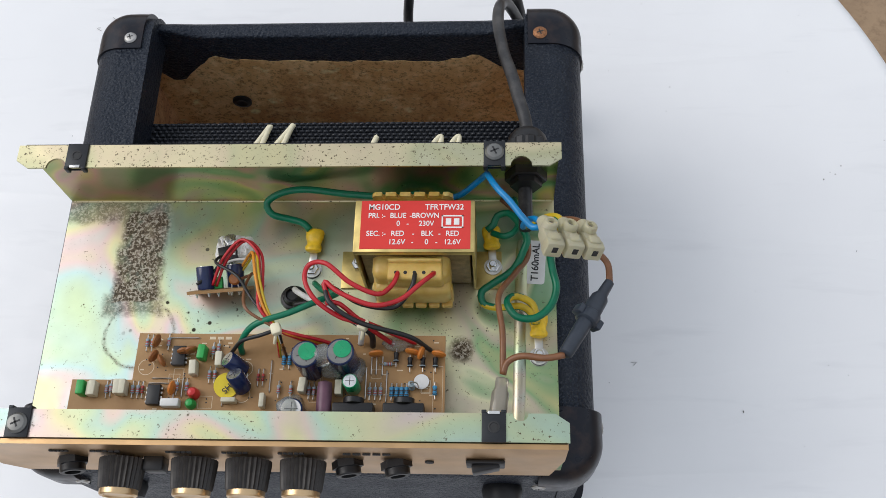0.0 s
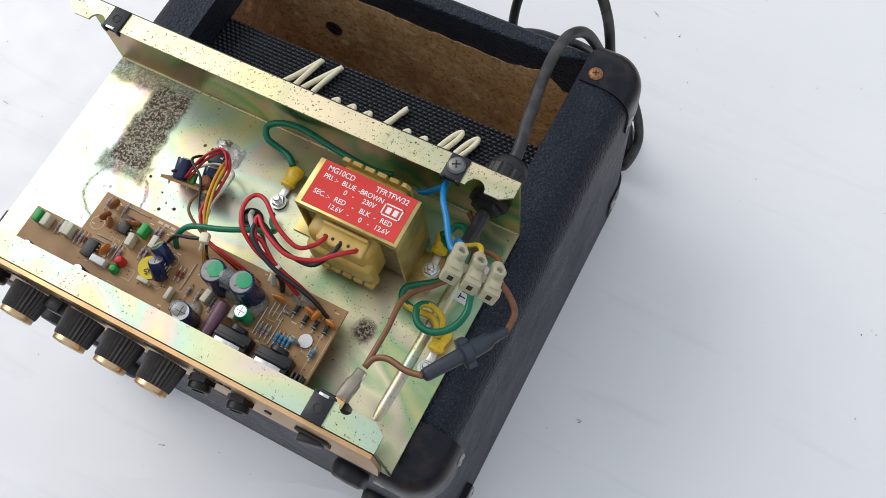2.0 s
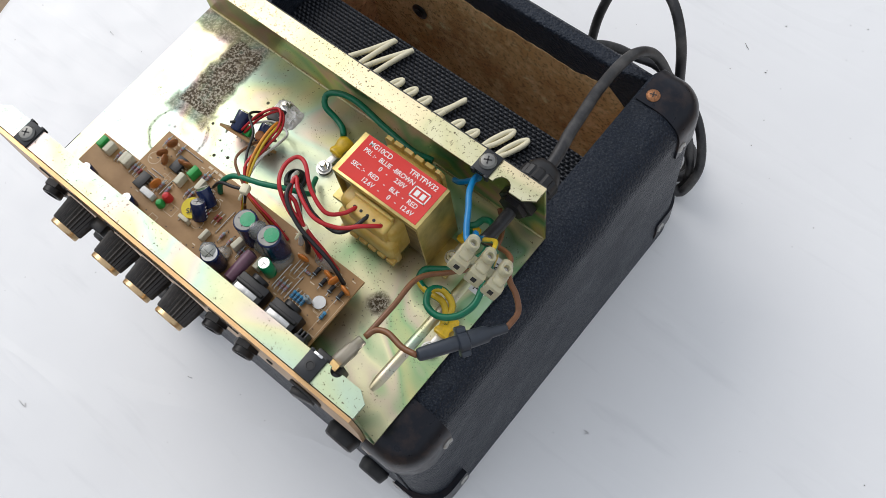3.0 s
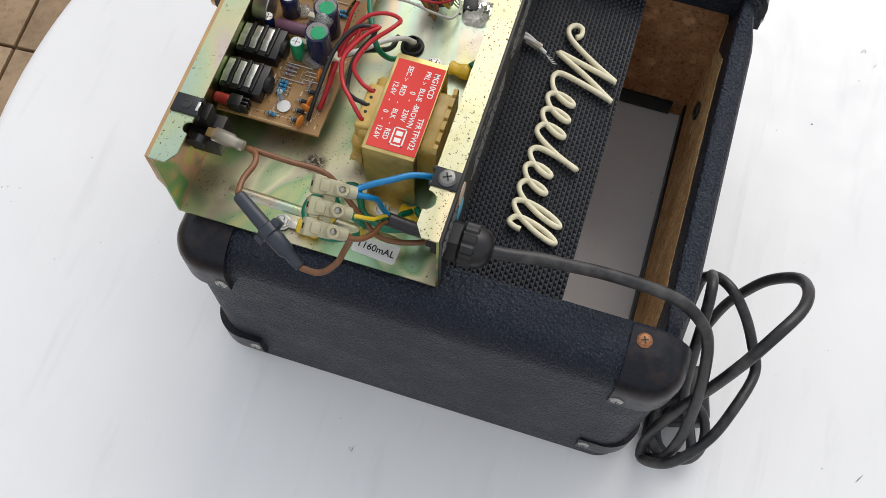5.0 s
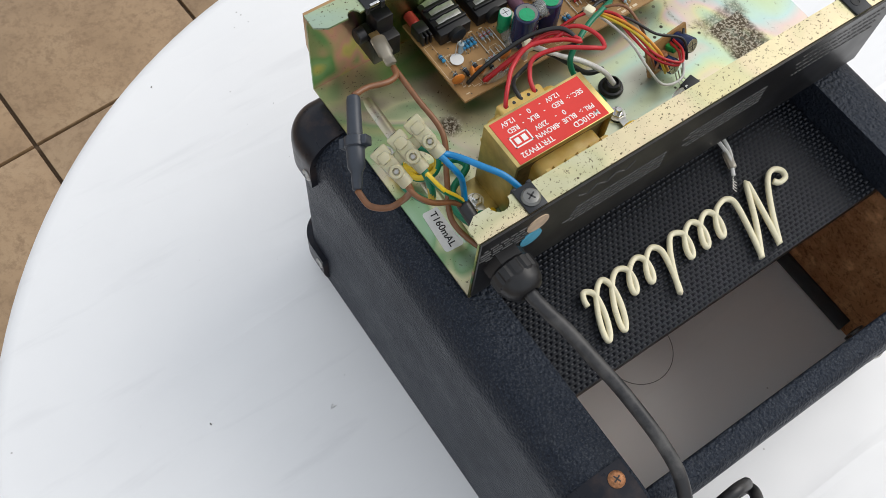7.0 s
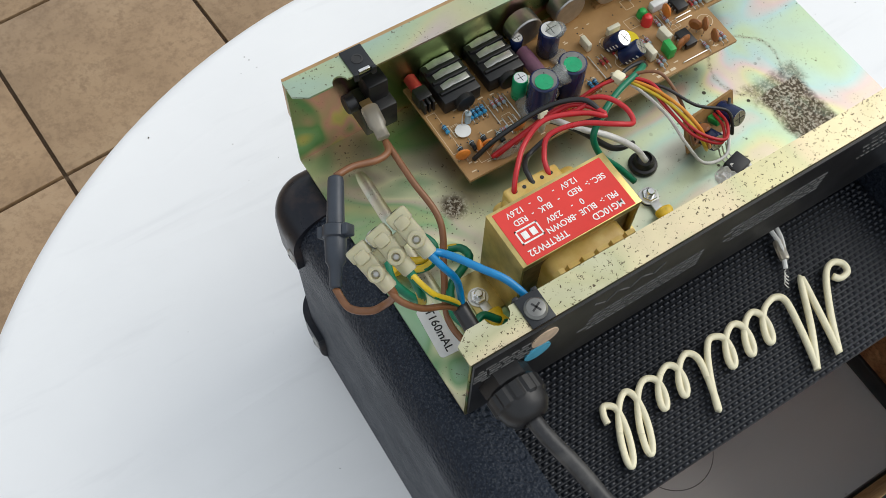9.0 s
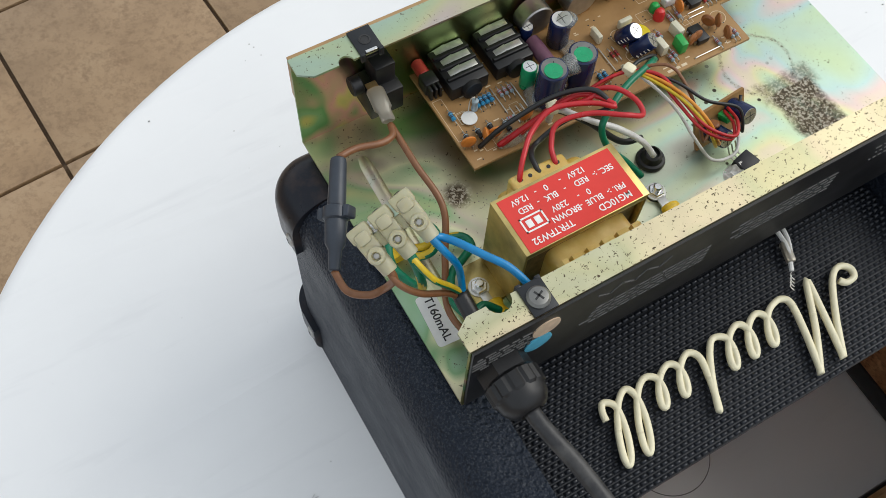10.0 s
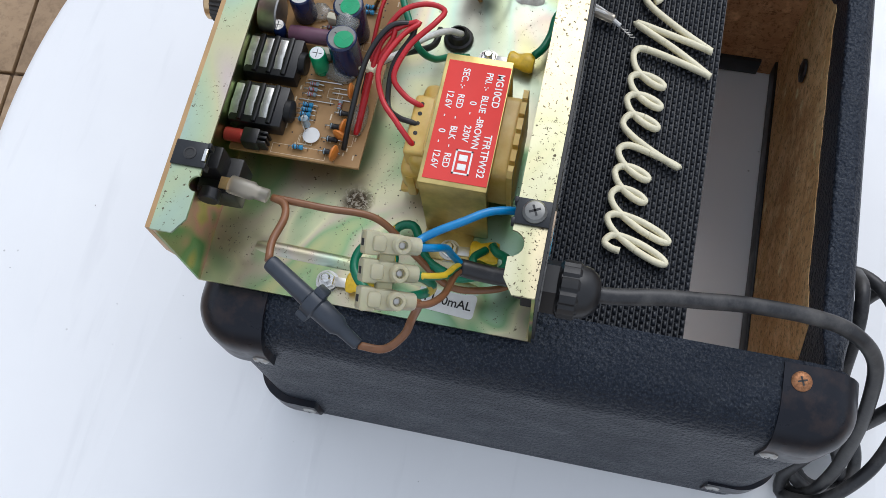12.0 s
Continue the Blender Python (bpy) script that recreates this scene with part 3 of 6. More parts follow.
def chassis():
    c = thing("amplifier_chassis", (0, -0.06, CZ - 0.002), "open yellow-passivated steel amplifier chassis resting on the cabinet", "chassis")
    t = 0.0012
    part("floor_plate", Mesh(ZINC).box(((CX0 + CX1) / 2, (CY0 + CY1) / 2, CZ - t / 2), (CX1 - CX0, CY1 - CY0, t)), c, "zinc floor plate with dried brown stains")
    for name, y, s in (("front_wall", CY0, 1), ("rear_wall", CY1, -1)):
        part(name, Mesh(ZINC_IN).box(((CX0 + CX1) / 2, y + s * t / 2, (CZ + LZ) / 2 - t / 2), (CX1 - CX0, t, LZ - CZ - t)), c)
        d = 0.0125
        a, b = CX0 - 0.002, CX1 + 0.0005
        pts = [(a, y), (b, y), (b, y + s * (d - 0.004)), (b - 0.006, y + s * d)]
        cut = 0.1095 if s < 0 else 0.1080
        r = 0.0052 if s < 0 else 0.0034
        pts += [(cut + r * math.cos(k), y + s * (d - r * math.sin(k))) for k in np.linspace(0, math.pi, 9)]
        if s < 0:
            pts += [(-0.119 + r * math.cos(k), y + s * (d - r * math.sin(k))) for k in np.linspace(0, math.pi, 9)]
        pts += [(a + 0.006, y + s * d), (a, y + s * (d - 0.004))]
        if s < 0:
            pts = pts[::-1]
        part(name.split("_")[0] + "_lip", Mesh(ZINC_LIP if s < 0 else ZINC_FRONT).prism(pts, LZ - t, LZ), c, "speckled folded lip of the chassis" if s < 0 else "")
    part("rear_fold", Mesh(ZINC_LIP).rod((CX0 + 0.001, CY1 - t - 0.0002, CZ), (CX1 - 0.001, CY1 - t - 0.0002, CZ), 0.0009, 10), c)
    # a pressed rib, rounded at both ends; its highlights are put into the paler zinc
    x, d = 0.1097, 0.0028
    part("pressed_rib", Mesh(ZINC_FRONT).tube([(x - 0.0014, -0.1095, CZ - d - 0.0016), (x - 0.0012, -0.1055, CZ - d), (x, -0.06, CZ - d), (x + 0.0012, -0.018, CZ - d), (x + 0.0013, -0.0135, CZ - d - 0.0016)], 0.0042, 28), c)
    return c


# inner walls: shade and dark reflections are put into these tones
ZINC_IN = zinc_material("zinc_inside_shaded", SHADED_TONES, [(p, tuple(0.75 * v + 0.25 * w for v, w in zip(k, (0.52, 0.52, 0.40)))) for p, k in SHADED_TONES], specks=0.2, dim=0.98, drift_scale=16)
ZINC_FRONT = zinc_material("zinc_front", [(p, tuple(0.8 * v + 0.2 * w for v, w in zip(k, (0.62, 0.74, 0.50)))) for p, k in PEARL], PEARL, specks=0.55, dim=0.78, dull=0.36)
CHASSIS = chassis()


# ---- on the chassis: panel, knobs, clips ----
DULL = plain("dark_steel", (0.2, 0.2, 0.19), 0.45, 0.9)
GOLD = plain("gold_panel", (0.50, 0.325, 0.165), 0.36, 1.0, 0.12, 60)
PRINT_PANEL = plain("black_rear_panel", (0.012, 0.012, 0.013), 0.38, vary=0.3, scale=90)
SHEET_BLACK = plain("black_spring_steel", (0.03, 0.032, 0.035), 0.42, 0.6)
CLEAR = Mat("cloudy_sleeve", (0.52, 0.47, 0.38), 0.3)
CLEAR.b.inputs["Transmission Weight"].default_value = 0.75
CLEAR = CLEAR.m
PY = CY0 - 0.0026
PALE_GOLD = plain("pale_gold_ring", (0.66, 0.47, 0.26), 0.34, 0.9, 0.1, 80)


def knob_mesh():
    """A ribbed black knob with a gold cap, its axis in +z."""
    q = Mesh(plain("worn_black_knob", (0.030, 0.026, 0.023), 0.46, vary=0.4, scale=300))
    n = 56
    verts, faces = [], []
    prof = [(0.0101, 0.0), (0.0102, 0.0015), (0.0091, 0.0128), (0.0087, 0.0138)]
    for r, z in prof:
        for i in range(n):
            a = 2 * math.pi * i / n
            rr = r * (1.04 if i % 2 else 0.95)
            verts.append((rr * math.cos(a), rr * math.sin(a), z))
    for j in range(len(prof) - 1):
        faces += [(j * n + i, j * n + (i + 1) % n, (j + 1) * n + (i + 1) % n, (j + 1) * n + i) for i in range(n)]
    faces += [tuple(range(n - 1, -1, -1)), tuple((len(prof) - 1) * n + i for i in range(n))]
    return q.add(verts, faces)


def front_parts():
    c = CHASSIS
    panel = part("control_panel", Mesh(GOLD).prism([(CX0 + 0.004, 0.1775), (CX1 - 0.0055, 0.1775), (CX1 - 0.0002, 0.2130), (CX1 - 0.0002, 0.2376), (CX0 - 0.003, 0.2376), (CX0 - 0.003, 0.1900)], -0.0011, 0.0011, Matrix.Translation((0, (CY0 + PY) / 2 - 0.0002, 0)) @ pose(0, 0, 0, 90)), c, "brushed gold control panel")
    knob = knob_mesh().data("knob", 25)
    cap = Mesh(PALE_GOLD).lathe([(0.0080, 0.0), (0.0086, 0.0004), (0.0086, 0.0026), (0.0081, 0.0032), (0.0072, 0.0033), (0.0068, 0.0027), (0.0001, 0.0027)], n=32).data("cap")
    for x in (0.0100, -0.0150, -0.0400, -0.0735):
        m = pose(x, PY - 0.0012, 0.2108, 90, 0, 0)
        k = part("knob", knob, c, "ribbed black knob with a gold end", m=m)
        part("end_cap", cap, k, "gold end ring", m=m @ pose(0, 0, 0.0134))
    ring = Mesh(BLACK)
    ring.lathe([(0.0072, 0), (0.0072, 0.0035), (0.0055, 0.004)], n=6)
    ring.lathe([(0.0058, 0.003), (0.0058, 0.0066), (0.0052, 0.0072), (0.0036, 0.0072), (0.0034, 0.0015), (0.0001, 0.0015)], n=24)
    ring = ring.data("jack_nut")
    for x in (-0.0984, 0.0297, 0.052):
        part("jack_nut", ring, c, "black jack socket nut", m=pose(x, PY, 0.2088, 90, 0, 10))
    part("push_button", Mesh(BLACK).box((-0.0587, PY - 0.003, 0.2088), (0.0095, 0.007, 0.0095), 0.001), c)
    part("indicator_hole", Mesh(TEXT_K).lathe([(0.002, 0), (0.002, 0.0008), (0.0001, 0.001)], Matrix.Translation((0.0673, PY, 0.209)) @ pose(0, 0, 0, 90), 16), c)
    sw = part("rocker_switch", Mesh(BLACK).box((0.0927, PY - 0.0009, 0.2088), (0.0175, 0.0018, 0.0125), 0.0006), c, "black rocker switch")
    part("rocker", Mesh(BLACK).box((0, 0, 0), (0.0125, 0.004, 0.0085), 0.0008, m=pose(0.0927, PY - 0.0026, 0.2088, 0, 0, 12)), sw)
    bars = Mesh(TEXT_K)
    for x, w in ((0.0405, 0.022), (-0.0772, 0.014), (-0.0437, 0.012), (-0.0184, 0.012), (0.0068, 0.012), (-0.0984, 0.009)):
        for k in range(5):
            bars.box((x + (k - 2) * w / 5, PY - 0.0003, 0.2245), (w / 6.5, 0.0008, 0.0017))
    part("panel_print", bars, panel, "small dark marks on the gold panel", kind="stuff")
    # spring clips on the lips
    for x, y, s, screwed in ((0.0966, CY1, -1, True), (-0.109, CY1, -1, False), (0.0965, CY0, 1, False), (-0.1118, CY0, 1, True)):
        yc = y + s * 0.0063
        q = Mesh(SHEET_BLACK)
        outer = [(-0.0052, -0.0066), (0.0052, -0.0066), (0.0052, 0.0066), (-0.0052, 0.0066)]
        q.prism([(x + a, yc + b) for a, b in outer], LZ, LZ + 0.0011, r=0.0003)
        q.box((x - 0.0042, yc + s * 0.0068, LZ - 0.001), (0.0022, 0.0014, 0.0046), 0.0003)
        q.box((x + 0.0042, yc + s * 0.0068, LZ - 0.001), (0.0022, 0.0014, 0.0046), 0.0003)
        q.box((x, yc + s * 0.001, LZ - 0.0024), (0.0098, 0.011, 0.0009))
        clip = part("spring_clip", q, c, "black spring steel clip nut")
        if screwed:
            sc = screw_mesh(DULL, 0.0046, 0.0022)
            sc.use(STEEL).rod((0, 0, 0), (0, 0, -0.013), 0.0018, 10)
            part("screw", sc, clip, "dull grey cross-head screw", m=pose(x, yc + s * (-0.0005), LZ + 0.0011, 0, 0, 25))
        else:
            part("hole_rim", Mesh(TEXT_K).lathe([(0.0026, 0), (0.0026, 0.0003), (0.0019, 0.0004), (0.0017, 0.0001), (0.0001, 0.0001)], Matrix.Translation((x, yc, LZ + 0.00105)), 20), clip)
            part("tongue", Mesh(BRIGHT).box((x, yc + s * 0.0062, LZ + 0.0012), (0.0052, 0.0014, 0.0007), 0.0002), clip)


front_parts()


PRINT_GREY = plain("worn_print", (0.10, 0.10, 0.098), 0.6, vary=0.4, scale=500, bump=0)


def rear_parts():
    c = CHASSIS
    y = CY1 + 0.0007
    label = part("rear_panel", Mesh(PRINT_PANEL).box(((CX0 + CX1) / 2, y, 0.2095), (CX1 - CX0 - 0.001, 0.0012, 0.056)), c, "black printed rear panel of the chassis")
    q = Mesh(PRINT_GREY)
    rng = random.Random(3)

    def line(x0, x1, z, h, lo=0.002, hi=0.006):
        x = x0
        while x < x1:
            w = rng.uniform(lo, hi)
            q.box((x + w / 2, y + 0.0007, z), (w, 0.0006, h))
            x += w + 0.0012

    for k in range(5):
        line(0.098, 0.124, 0.229 - 0.0028 * k, 0.0006)
        line(0.015, 0.072, 0.216 - 0.0032 * k, 0.0005)
        line(-0.05, 0.0, 0.221 - 0.0032 * k, 0.0005)
    for k in range(4):
        line(-0.128, -0.07, 0.231 - 0.0050 * k, 0.0004, 0.001, 0.004)
    part("rear_print", q, label, "white lines of small print", kind="stuff")
    script = Mesh(PRINT_GREY)
    for k in range(6):
        x = 0.070 - 0.0058 * k
        script.box((0, 0, 0), (0.0068, 0.0005, 0.0007), m=pose(x, y + 0.0007, 0.2275, 0, 48 if k % 2 else -35, 0))
    part("rear_emblem", script, label, "white slanted emblem strokes")
    disc = Mesh(plain("copper_sticker", (0.6, 0.45, 0.32), 0.4)).lathe([(0.0062, 0), (0.0062, 0.0005), (0.0001, 0.0006)], Matrix.Translation((0.0955, y + 0.0006, 0.226)) @ pose(0, 0, 0, -90), 28)
    part("round_sticker", disc, label, "round copper and blue sticker")
    part("round_sticker", Mesh(plain("blue_sticker", (0.1, 0.42, 0.6), 0.4)).lathe([(0.0062, 0), (0.0062, 0.0005), (0.0001, 0.0006)], Matrix.Translation((0.0975, y + 0.0006, 0.2135)) @ pose(0, 0, 0, -90), 28), label)
    # cable gland
    gx, gz = 0.1135, 0.2100
    g = part("cable_gland", Mesh(BLACK).lathe([(0.011, 0), (0.011, 0.006), (0.0105, 0.0065)], Matrix.Translation((gx, y, gz)) @ pose(0, 0, 0, -90), 6), c, "black plastic cable gland")
    q = Mesh(BLACK)
    q.lathe([(0.0098, 0.006), (0.0108, 0.0072), (0.0108, 0.0140), (0.0098, 0.0182), (0.0074, 0.0214), (0.0048, 0.0226), (0.0044, 0.0210)], Matrix.Translation((gx, y, gz)) @ pose(0, 0, 0, -90), 32)
    n, prof = 48, [(0.0106, 0.0068), (0.0116, 0.0076), (0.0116, 0.0138), (0.0106, 0.0148)]
    ribs = [(r * (1.0 if i % 4 < 3 else 0.92) * math.cos(2 * math.pi * i / n), r * (1.0 if i % 4 < 3 else 0.92) * math.sin(2 * math.pi * i / n), z) for r, z in prof for i in range(n)]
    turn = Matrix.Translation((gx, y, gz)) @ pose(0, 0, 0, -90)
    q.add([turn @ Vector(p) for p in ribs], [(j * n + i, j * n + (i + 1) % n, (j + 1) * n + (i + 1) % n, (j + 1) * n + i) for j in range(3) for i in range(n)])
    part("clamp_nut", q, g, "ribbed clamp nut")
    q = Mesh(BLACK).lathe([(0.0108, 0), (0.0108, 0.0045), (0.01, 0.005), (0.0082, 0.005), (0.008, 0.008), (0.0046, 0.0082)], Matrix.Translation((gx - 0.001, CY1 - 0.0012, gz)) @ pose(0, 0, 0, 90), 6)
    part("lock_nut", q, g, "black hexagonal lock nut")


rear_parts()


# ---- bolts and earth tags ----
CRIMP = plain("yellow_crimp_sleeve", (0.84, 0.54, 0.02), 0.35, vary=0.2)
TIN = plain("tinned_tag", (0.6, 0.59, 0.55), 0.35, 1.0)


def bolt_with_tag(x, y, turn, tagged_on=True):
    """A bolt end with nut and washer through the floor plate; a ring tag with its crimp points along turn."""
    q = Mesh(BRIGHT)
    at = pose(x, y, CZ)
    q.lathe([(0.0050, 0.0), (0.0050, 0.0008), (0.002, 0.0008)], at, 24)
    q.lathe([(0.0036, 0.0014), (0.0038, 0.0017), (0.0038, 0.0036), (0.0034, 0.004)], at, 6)
    q.lathe([(0.0020, 0.003), (0.0020, 0.0062), (0.0015, 0.0068)], at, 14)
    b = solo("bolt", q, "bright steel bolt end with hexagon nut on the chassis", "bolt", "chassis bolts")
    if tagged_on:
        t = Mesh(TIN)
        m = pose(x, y, CZ + 0.0016, 0, 0, turn)
        t.lathe([(0.0046, 0), (0.0046, 0.0008), (0.003, 0.0009)], m, 24)
        t.box((0, 0.007, 0.0006), (0.0042, 0.007, 0.001), 0.0003, m=m)
        part("ring_tag", t, b, "tinned ring tag")
        s = Mesh(CRIMP)
        flat = m @ pose(0, 0.0090, 0.0030, -90) @ Matrix.Diagonal((1, 0.66, 1, 1))
        s.lathe([(0.0030, 0), (0.0042, 0.0006), (0.0046, 0.0022), (0.0037, 0.0042), (0.0040, 0.0058), (0.0048, 0.0080), (0.0050, 0.0108), (0.0044, 0.0122), (0.0022, 0.0118)], flat, 20)
        part("crimp_sleeve", s, b, "yellow insulated crimp sleeve")
    return b


bolt_with_tag(0.0004, -0.0296, -2)
bolt_with_tag(0.0957, -0.0280, 3)
bolt_with_tag(0.1190, -0.0764, 1)
bolt_with_tag(0.0250, -0.0266, 0, False)
bolt_with_tag(-0.0455, -0.0135, 0, False)


# ---- lettering ----
def letters(text, size, m, mat, parent, name="print", align="LEFT", wide=1.0):
    cu = bpy.data.curves.new(name, "FONT")
    cu.body, cu.size, cu.extrude, cu.align_x, cu.offset = text, size, 0.00006, align, size * 0.012
    tmp = new(name, cu)
    me = bpy.data.meshes.new_from_object(tmp.evaluated_get(bpy.context.evaluated_depsgraph_get()))
    bpy.data.objects.remove(tmp)
    bpy.data.curves.remove(cu)
    me.materials.clear()
    me.materials.append(mat)
    return part(name, me, parent, m=m @ Matrix.Diagonal((wide, 1, 1, 1)))


# ---- transformer ----
def transformer():
    YELLOW = Mat("amber_nylon", (0.72, 0.46, 0.07), 0.38)
    YELLOW.color(YELLOW.ramp(YELLOW.noise(120, 4), [(0.3, (0.66, 0.42, 0.07)), (0.7, (0.82, 0.60, 0.19))]))
    YELLOW.b.inputs["Subsurface Weight"].default_value = 0.25
    YELLOW.b.inputs["Transmission Weight"].default_value = 0.2
    YELLOW.b.inputs["Subsurface Radius"].default_value = (0.004, 0.002, 0.001)
    YELLOW = YELLOW.m
    STRAP = plain("gold_zinc_strap", (0.56, 0.44, 0.17), 0.40, 0.9, 0.35, 70)
    CORE = plain("varnished_core", (0.20, 0.14, 0.06), 0.4, 0.4, 0.35, 300)
    RED = plain("red_label", (0.64, 0.035, 0.025), 0.62, vary=0.06, scale=80)
    x0, x1, y0, y1, top = 0.0290, 0.0873, -0.0402, -0.0128, 0.2285
    t = thing("mains_transformer", (0.058, -0.027, CZ), "transformer in a gold strap with red label and amber bobbin", "transformer")
    q = Mesh(CORE)
    q.box(((x0 + x1) / 2, (y0 + y1) / 2, 0.2035), (x1 - x0 - 0.005, y1 - y0 - 0.005, 0.043), 0.0005)
    part("core", q, t, "brown varnished laminated core")
    d = 0.0014
    strap = part("strap", Mesh(STRAP).box(((x0 + x1) / 2, (y0 + y1) / 2, top - d / 2), (x1 - x0, y1 - y0, d), 0.0005), t, "gold passivated steel strap")
    for x in (x0, x1):
        s = 1 if x == x0 else -1
        q = Mesh(STRAP).box((x + s * d / 2, (y0 + y1) / 2, (top + CZ) / 2), (d, (y1 - y0) * 0.98, top - CZ - d), 0.0004)
        part("strap_side", q, strap)
        part("strap_foot", Mesh(STRAP).box((x - s * 0.0062, -0.0295, CZ + 0.0008), (0.0135, 0.021, d), 0.0004), strap)
    for y in (y0 + 0.0005, y1 - 0.0005):
        part("strap_flange", Mesh(STRAP).box(((x0 + x1) / 2, y, top - 0.0022), (x1 - x0 - 0.001, 0.001, 0.0036), 0.0003), strap)
    # bobbin with slotted flanges
    q = Mesh(YELLOW)
    bx0, bx1 = 0.0360, 0.0760
    q.box(((bx0 + bx1) / 2, -0.0265, 0.2025), (bx1 - bx0 - 0.002, 0.044, 0.030), 0.004, seg=3)
    rim = [(bx0, 0.1875), (bx1, 0.1875), (bx1, 0.2200), (bx1 - 0.0022, 0.2222)]
    for k in range(5, 0, -1):
        x = bx0 + (bx1 - bx0) * (k - 0.2) / 5.6
        rim += [(x + 0.0010, 0.2222), (x + 0.0008, 0.2202), (x, 0.2192), (x - 0.0008, 0.2202), (x - 0.0010, 0.2222)]
    rim += [(bx0 + 0.0015, 0.2222), (bx0, 0.2205)]
    q.prism(rim, 0.0050, 0.0072, pose(0, 0, 0, 90))
    for y, zt in ((-0.0480, 0.2060),):
        q.box(((bx0 + bx1) / 2, y, (0.1855 + zt) / 2 - 0.001), (bx1 - bx0, 0.0042, zt - 0.1875), 0.0012)
        for k in range(6):
            w = (bx1 - bx0) / 6
            q.box((bx0 + (k + 0.5) * w, y - 0.003, 0.188), (w * 0.84, 0.005, 0.0034), 0.0010)
    q.box(((bx0 + bx1) / 2, -0.0465, 0.1985), (0.0385, 0.0120, 0.0180), 0.0035, seg=3)
    q.box((0.0583, -0.0455, 0.2135), (0.0270, 0.0100, 0.0120), 0.0016, seg=3)
    q.box((0.0583, -0.0412, 0.2205), (0.0260, 0.0018, 0.0040), 0.0006)
    for cx, cz, w, h in ((0.0, 0.0042, 0.028, 0.0016), (0.0, -0.0042, 0.028, 0.0016), (-0.0132, 0.0, 0.0016, 0.010), (0.0132, 0.0, 0.0016, 0.010)):
        q.box(((bx0 + bx1) / 2 + cx, -0.0085, 0.2120 + cz), (w, 0.0050, h), 0.0005)
    bob = part("bobbin", q, t, "amber nylon winding bobbin")
    q = Mesh(TEXT_K)
    for k in range(5):
        q.lathe([(0.0009, 0), (0.0009, 0.0003), (0.0001, 0.0004)], pose(0.0493 + 0.00447 * k, -0.0470, 0.2194), 12)
    part("tag_slots", q, bob, "dark wire slots")
    lab = part("label", Mesh(RED).box((0.0587, -0.0259, top + 0.0002), (0.0530, 0.0254, 0.0003)), t, "red label with white lettering")
    z = top + 0.00042
    ink = TEXT_W
    rows = ((-0.0180, 0.0042, (("MG10CD", 0.0434), ("TFR", 0.0664), ("TFW32", 0.0759))), (-0.0224, 0.0038, (("PRI. :-", 0.0399), ("BLUE", 0.0502), ("-", 0.0563), ("BROWN", 0.0635))), (-0.0266, 0.0038, (("0", 0.0504), ("-", 0.0550), ("230V", 0.0640))), (-0.0319, 0.0038, (("SEC. :-", 0.0399), ("RED", 0.0503), ("-", 0.0578), ("BLK", 0.0645), ("-", 0.0704), ("RED", 0.0766))), (-0.0363, 0.0038, (("12.6V", 0.0500), ("-", 0.0575), ("0", 0.0643), ("-", 0.0690), ("12.6V", 0.0765))))
    for y, size, words in rows:
        for text, x in words:
            letters(text, size, pose(x, y, z), ink, lab, align="CENTER", wide=0.92)
    q = Mesh(ink)
    for x, y, w, h in ((0.0765, -0.02135, 0.0105, 0.0007), (0.0765, -0.02745, 0.0105, 0.0007), (0.0716, -0.0244, 0.0007, 0.0068), (0.0814, -0.0244, 0.0007, 0.0068), (0.0746, -0.0244, 0.0026, 0.0034), (0.0785, -0.0244, 0.0026, 0.0034)):
        q.box((x, y, z), (w, h, 0.00012))
    part("emblem", q, lab, "boxed white emblem")


transformer()


# ---- stickers on the floor plate ----
def fuse_sticker():
    paper = plain("white_paper", (0.72, 0.72, 0.70), 0.6, vary=0.05)
    m = pose(0.1178, -0.0246, CZ + 0.0001, 0, 0, 86)
    a, b, r = 0.0123, 0.0054, 0.0017
    rim = [(sx * (a - r) + r * math.cos(k), sy * (b - r) + r * math.sin(k)) for sx, sy, k0 in ((1, 1, 0), (-1, 1, 0.5), (-1, -1, 1), (1, -1, 1.5)) for k in np.linspace(k0 * math.pi, (k0 + 0.5) * math.pi, 5)]
    q = Mesh(paper).prism(rim, 0, 0.0002, m)
    s = solo("fuse_rating_sticker", q, "white paper fuse rating sticker on the chassis floor", "sticker")
    letters("T160mAL", 0.0053, m @ pose(0, -0.0018, 0.00028), TEXT_K, s, align="CENTER")


fuse_sticker()


# ---- main circuit board ----
SPRING = plain("pale_contact_metal", (0.66, 0.66, 0.64), 0.36, 0.8, 0.15, 300)
PZ = 0.1973
PCB = Mat("phenolic_board", (0.36, 0.19, 0.07), 0.5)
PCB.color(PCB.ramp(PCB.noise(55, 4), [(0.3, (0.29, 0.155, 0.05)), (0.7, (0.42, 0.245, 0.095))]))
PCB.bump(PCB.noise(600, 3), 0.1, 0.0003)
PCB = PCB.m
SILK = plain("board_print", (0.66, 0.55, 0.38), 0.6, bump=0)
LEAD = plain("tinned_lead", (0.62, 0.6, 0.56), 0.32, 1.0)
R_GREY = plain("resistor_grey_blue", (0.30, 0.38, 0.42), 0.4)
R_BLUE = plain("resistor_blue", (0.05, 0.28, 0.5), 0.35)
BAND_R = plain("band_red", (0.4, 0.04, 0.03), 0.4, bump=0)
BAND_K = plain("band_dark", (0.04, 0.03, 0.03), 0.4, bump=0)
NAVY = plain("navy_sleeve", (0.010, 0.020, 0.075), 0.22, vary=0.3, scale=60)
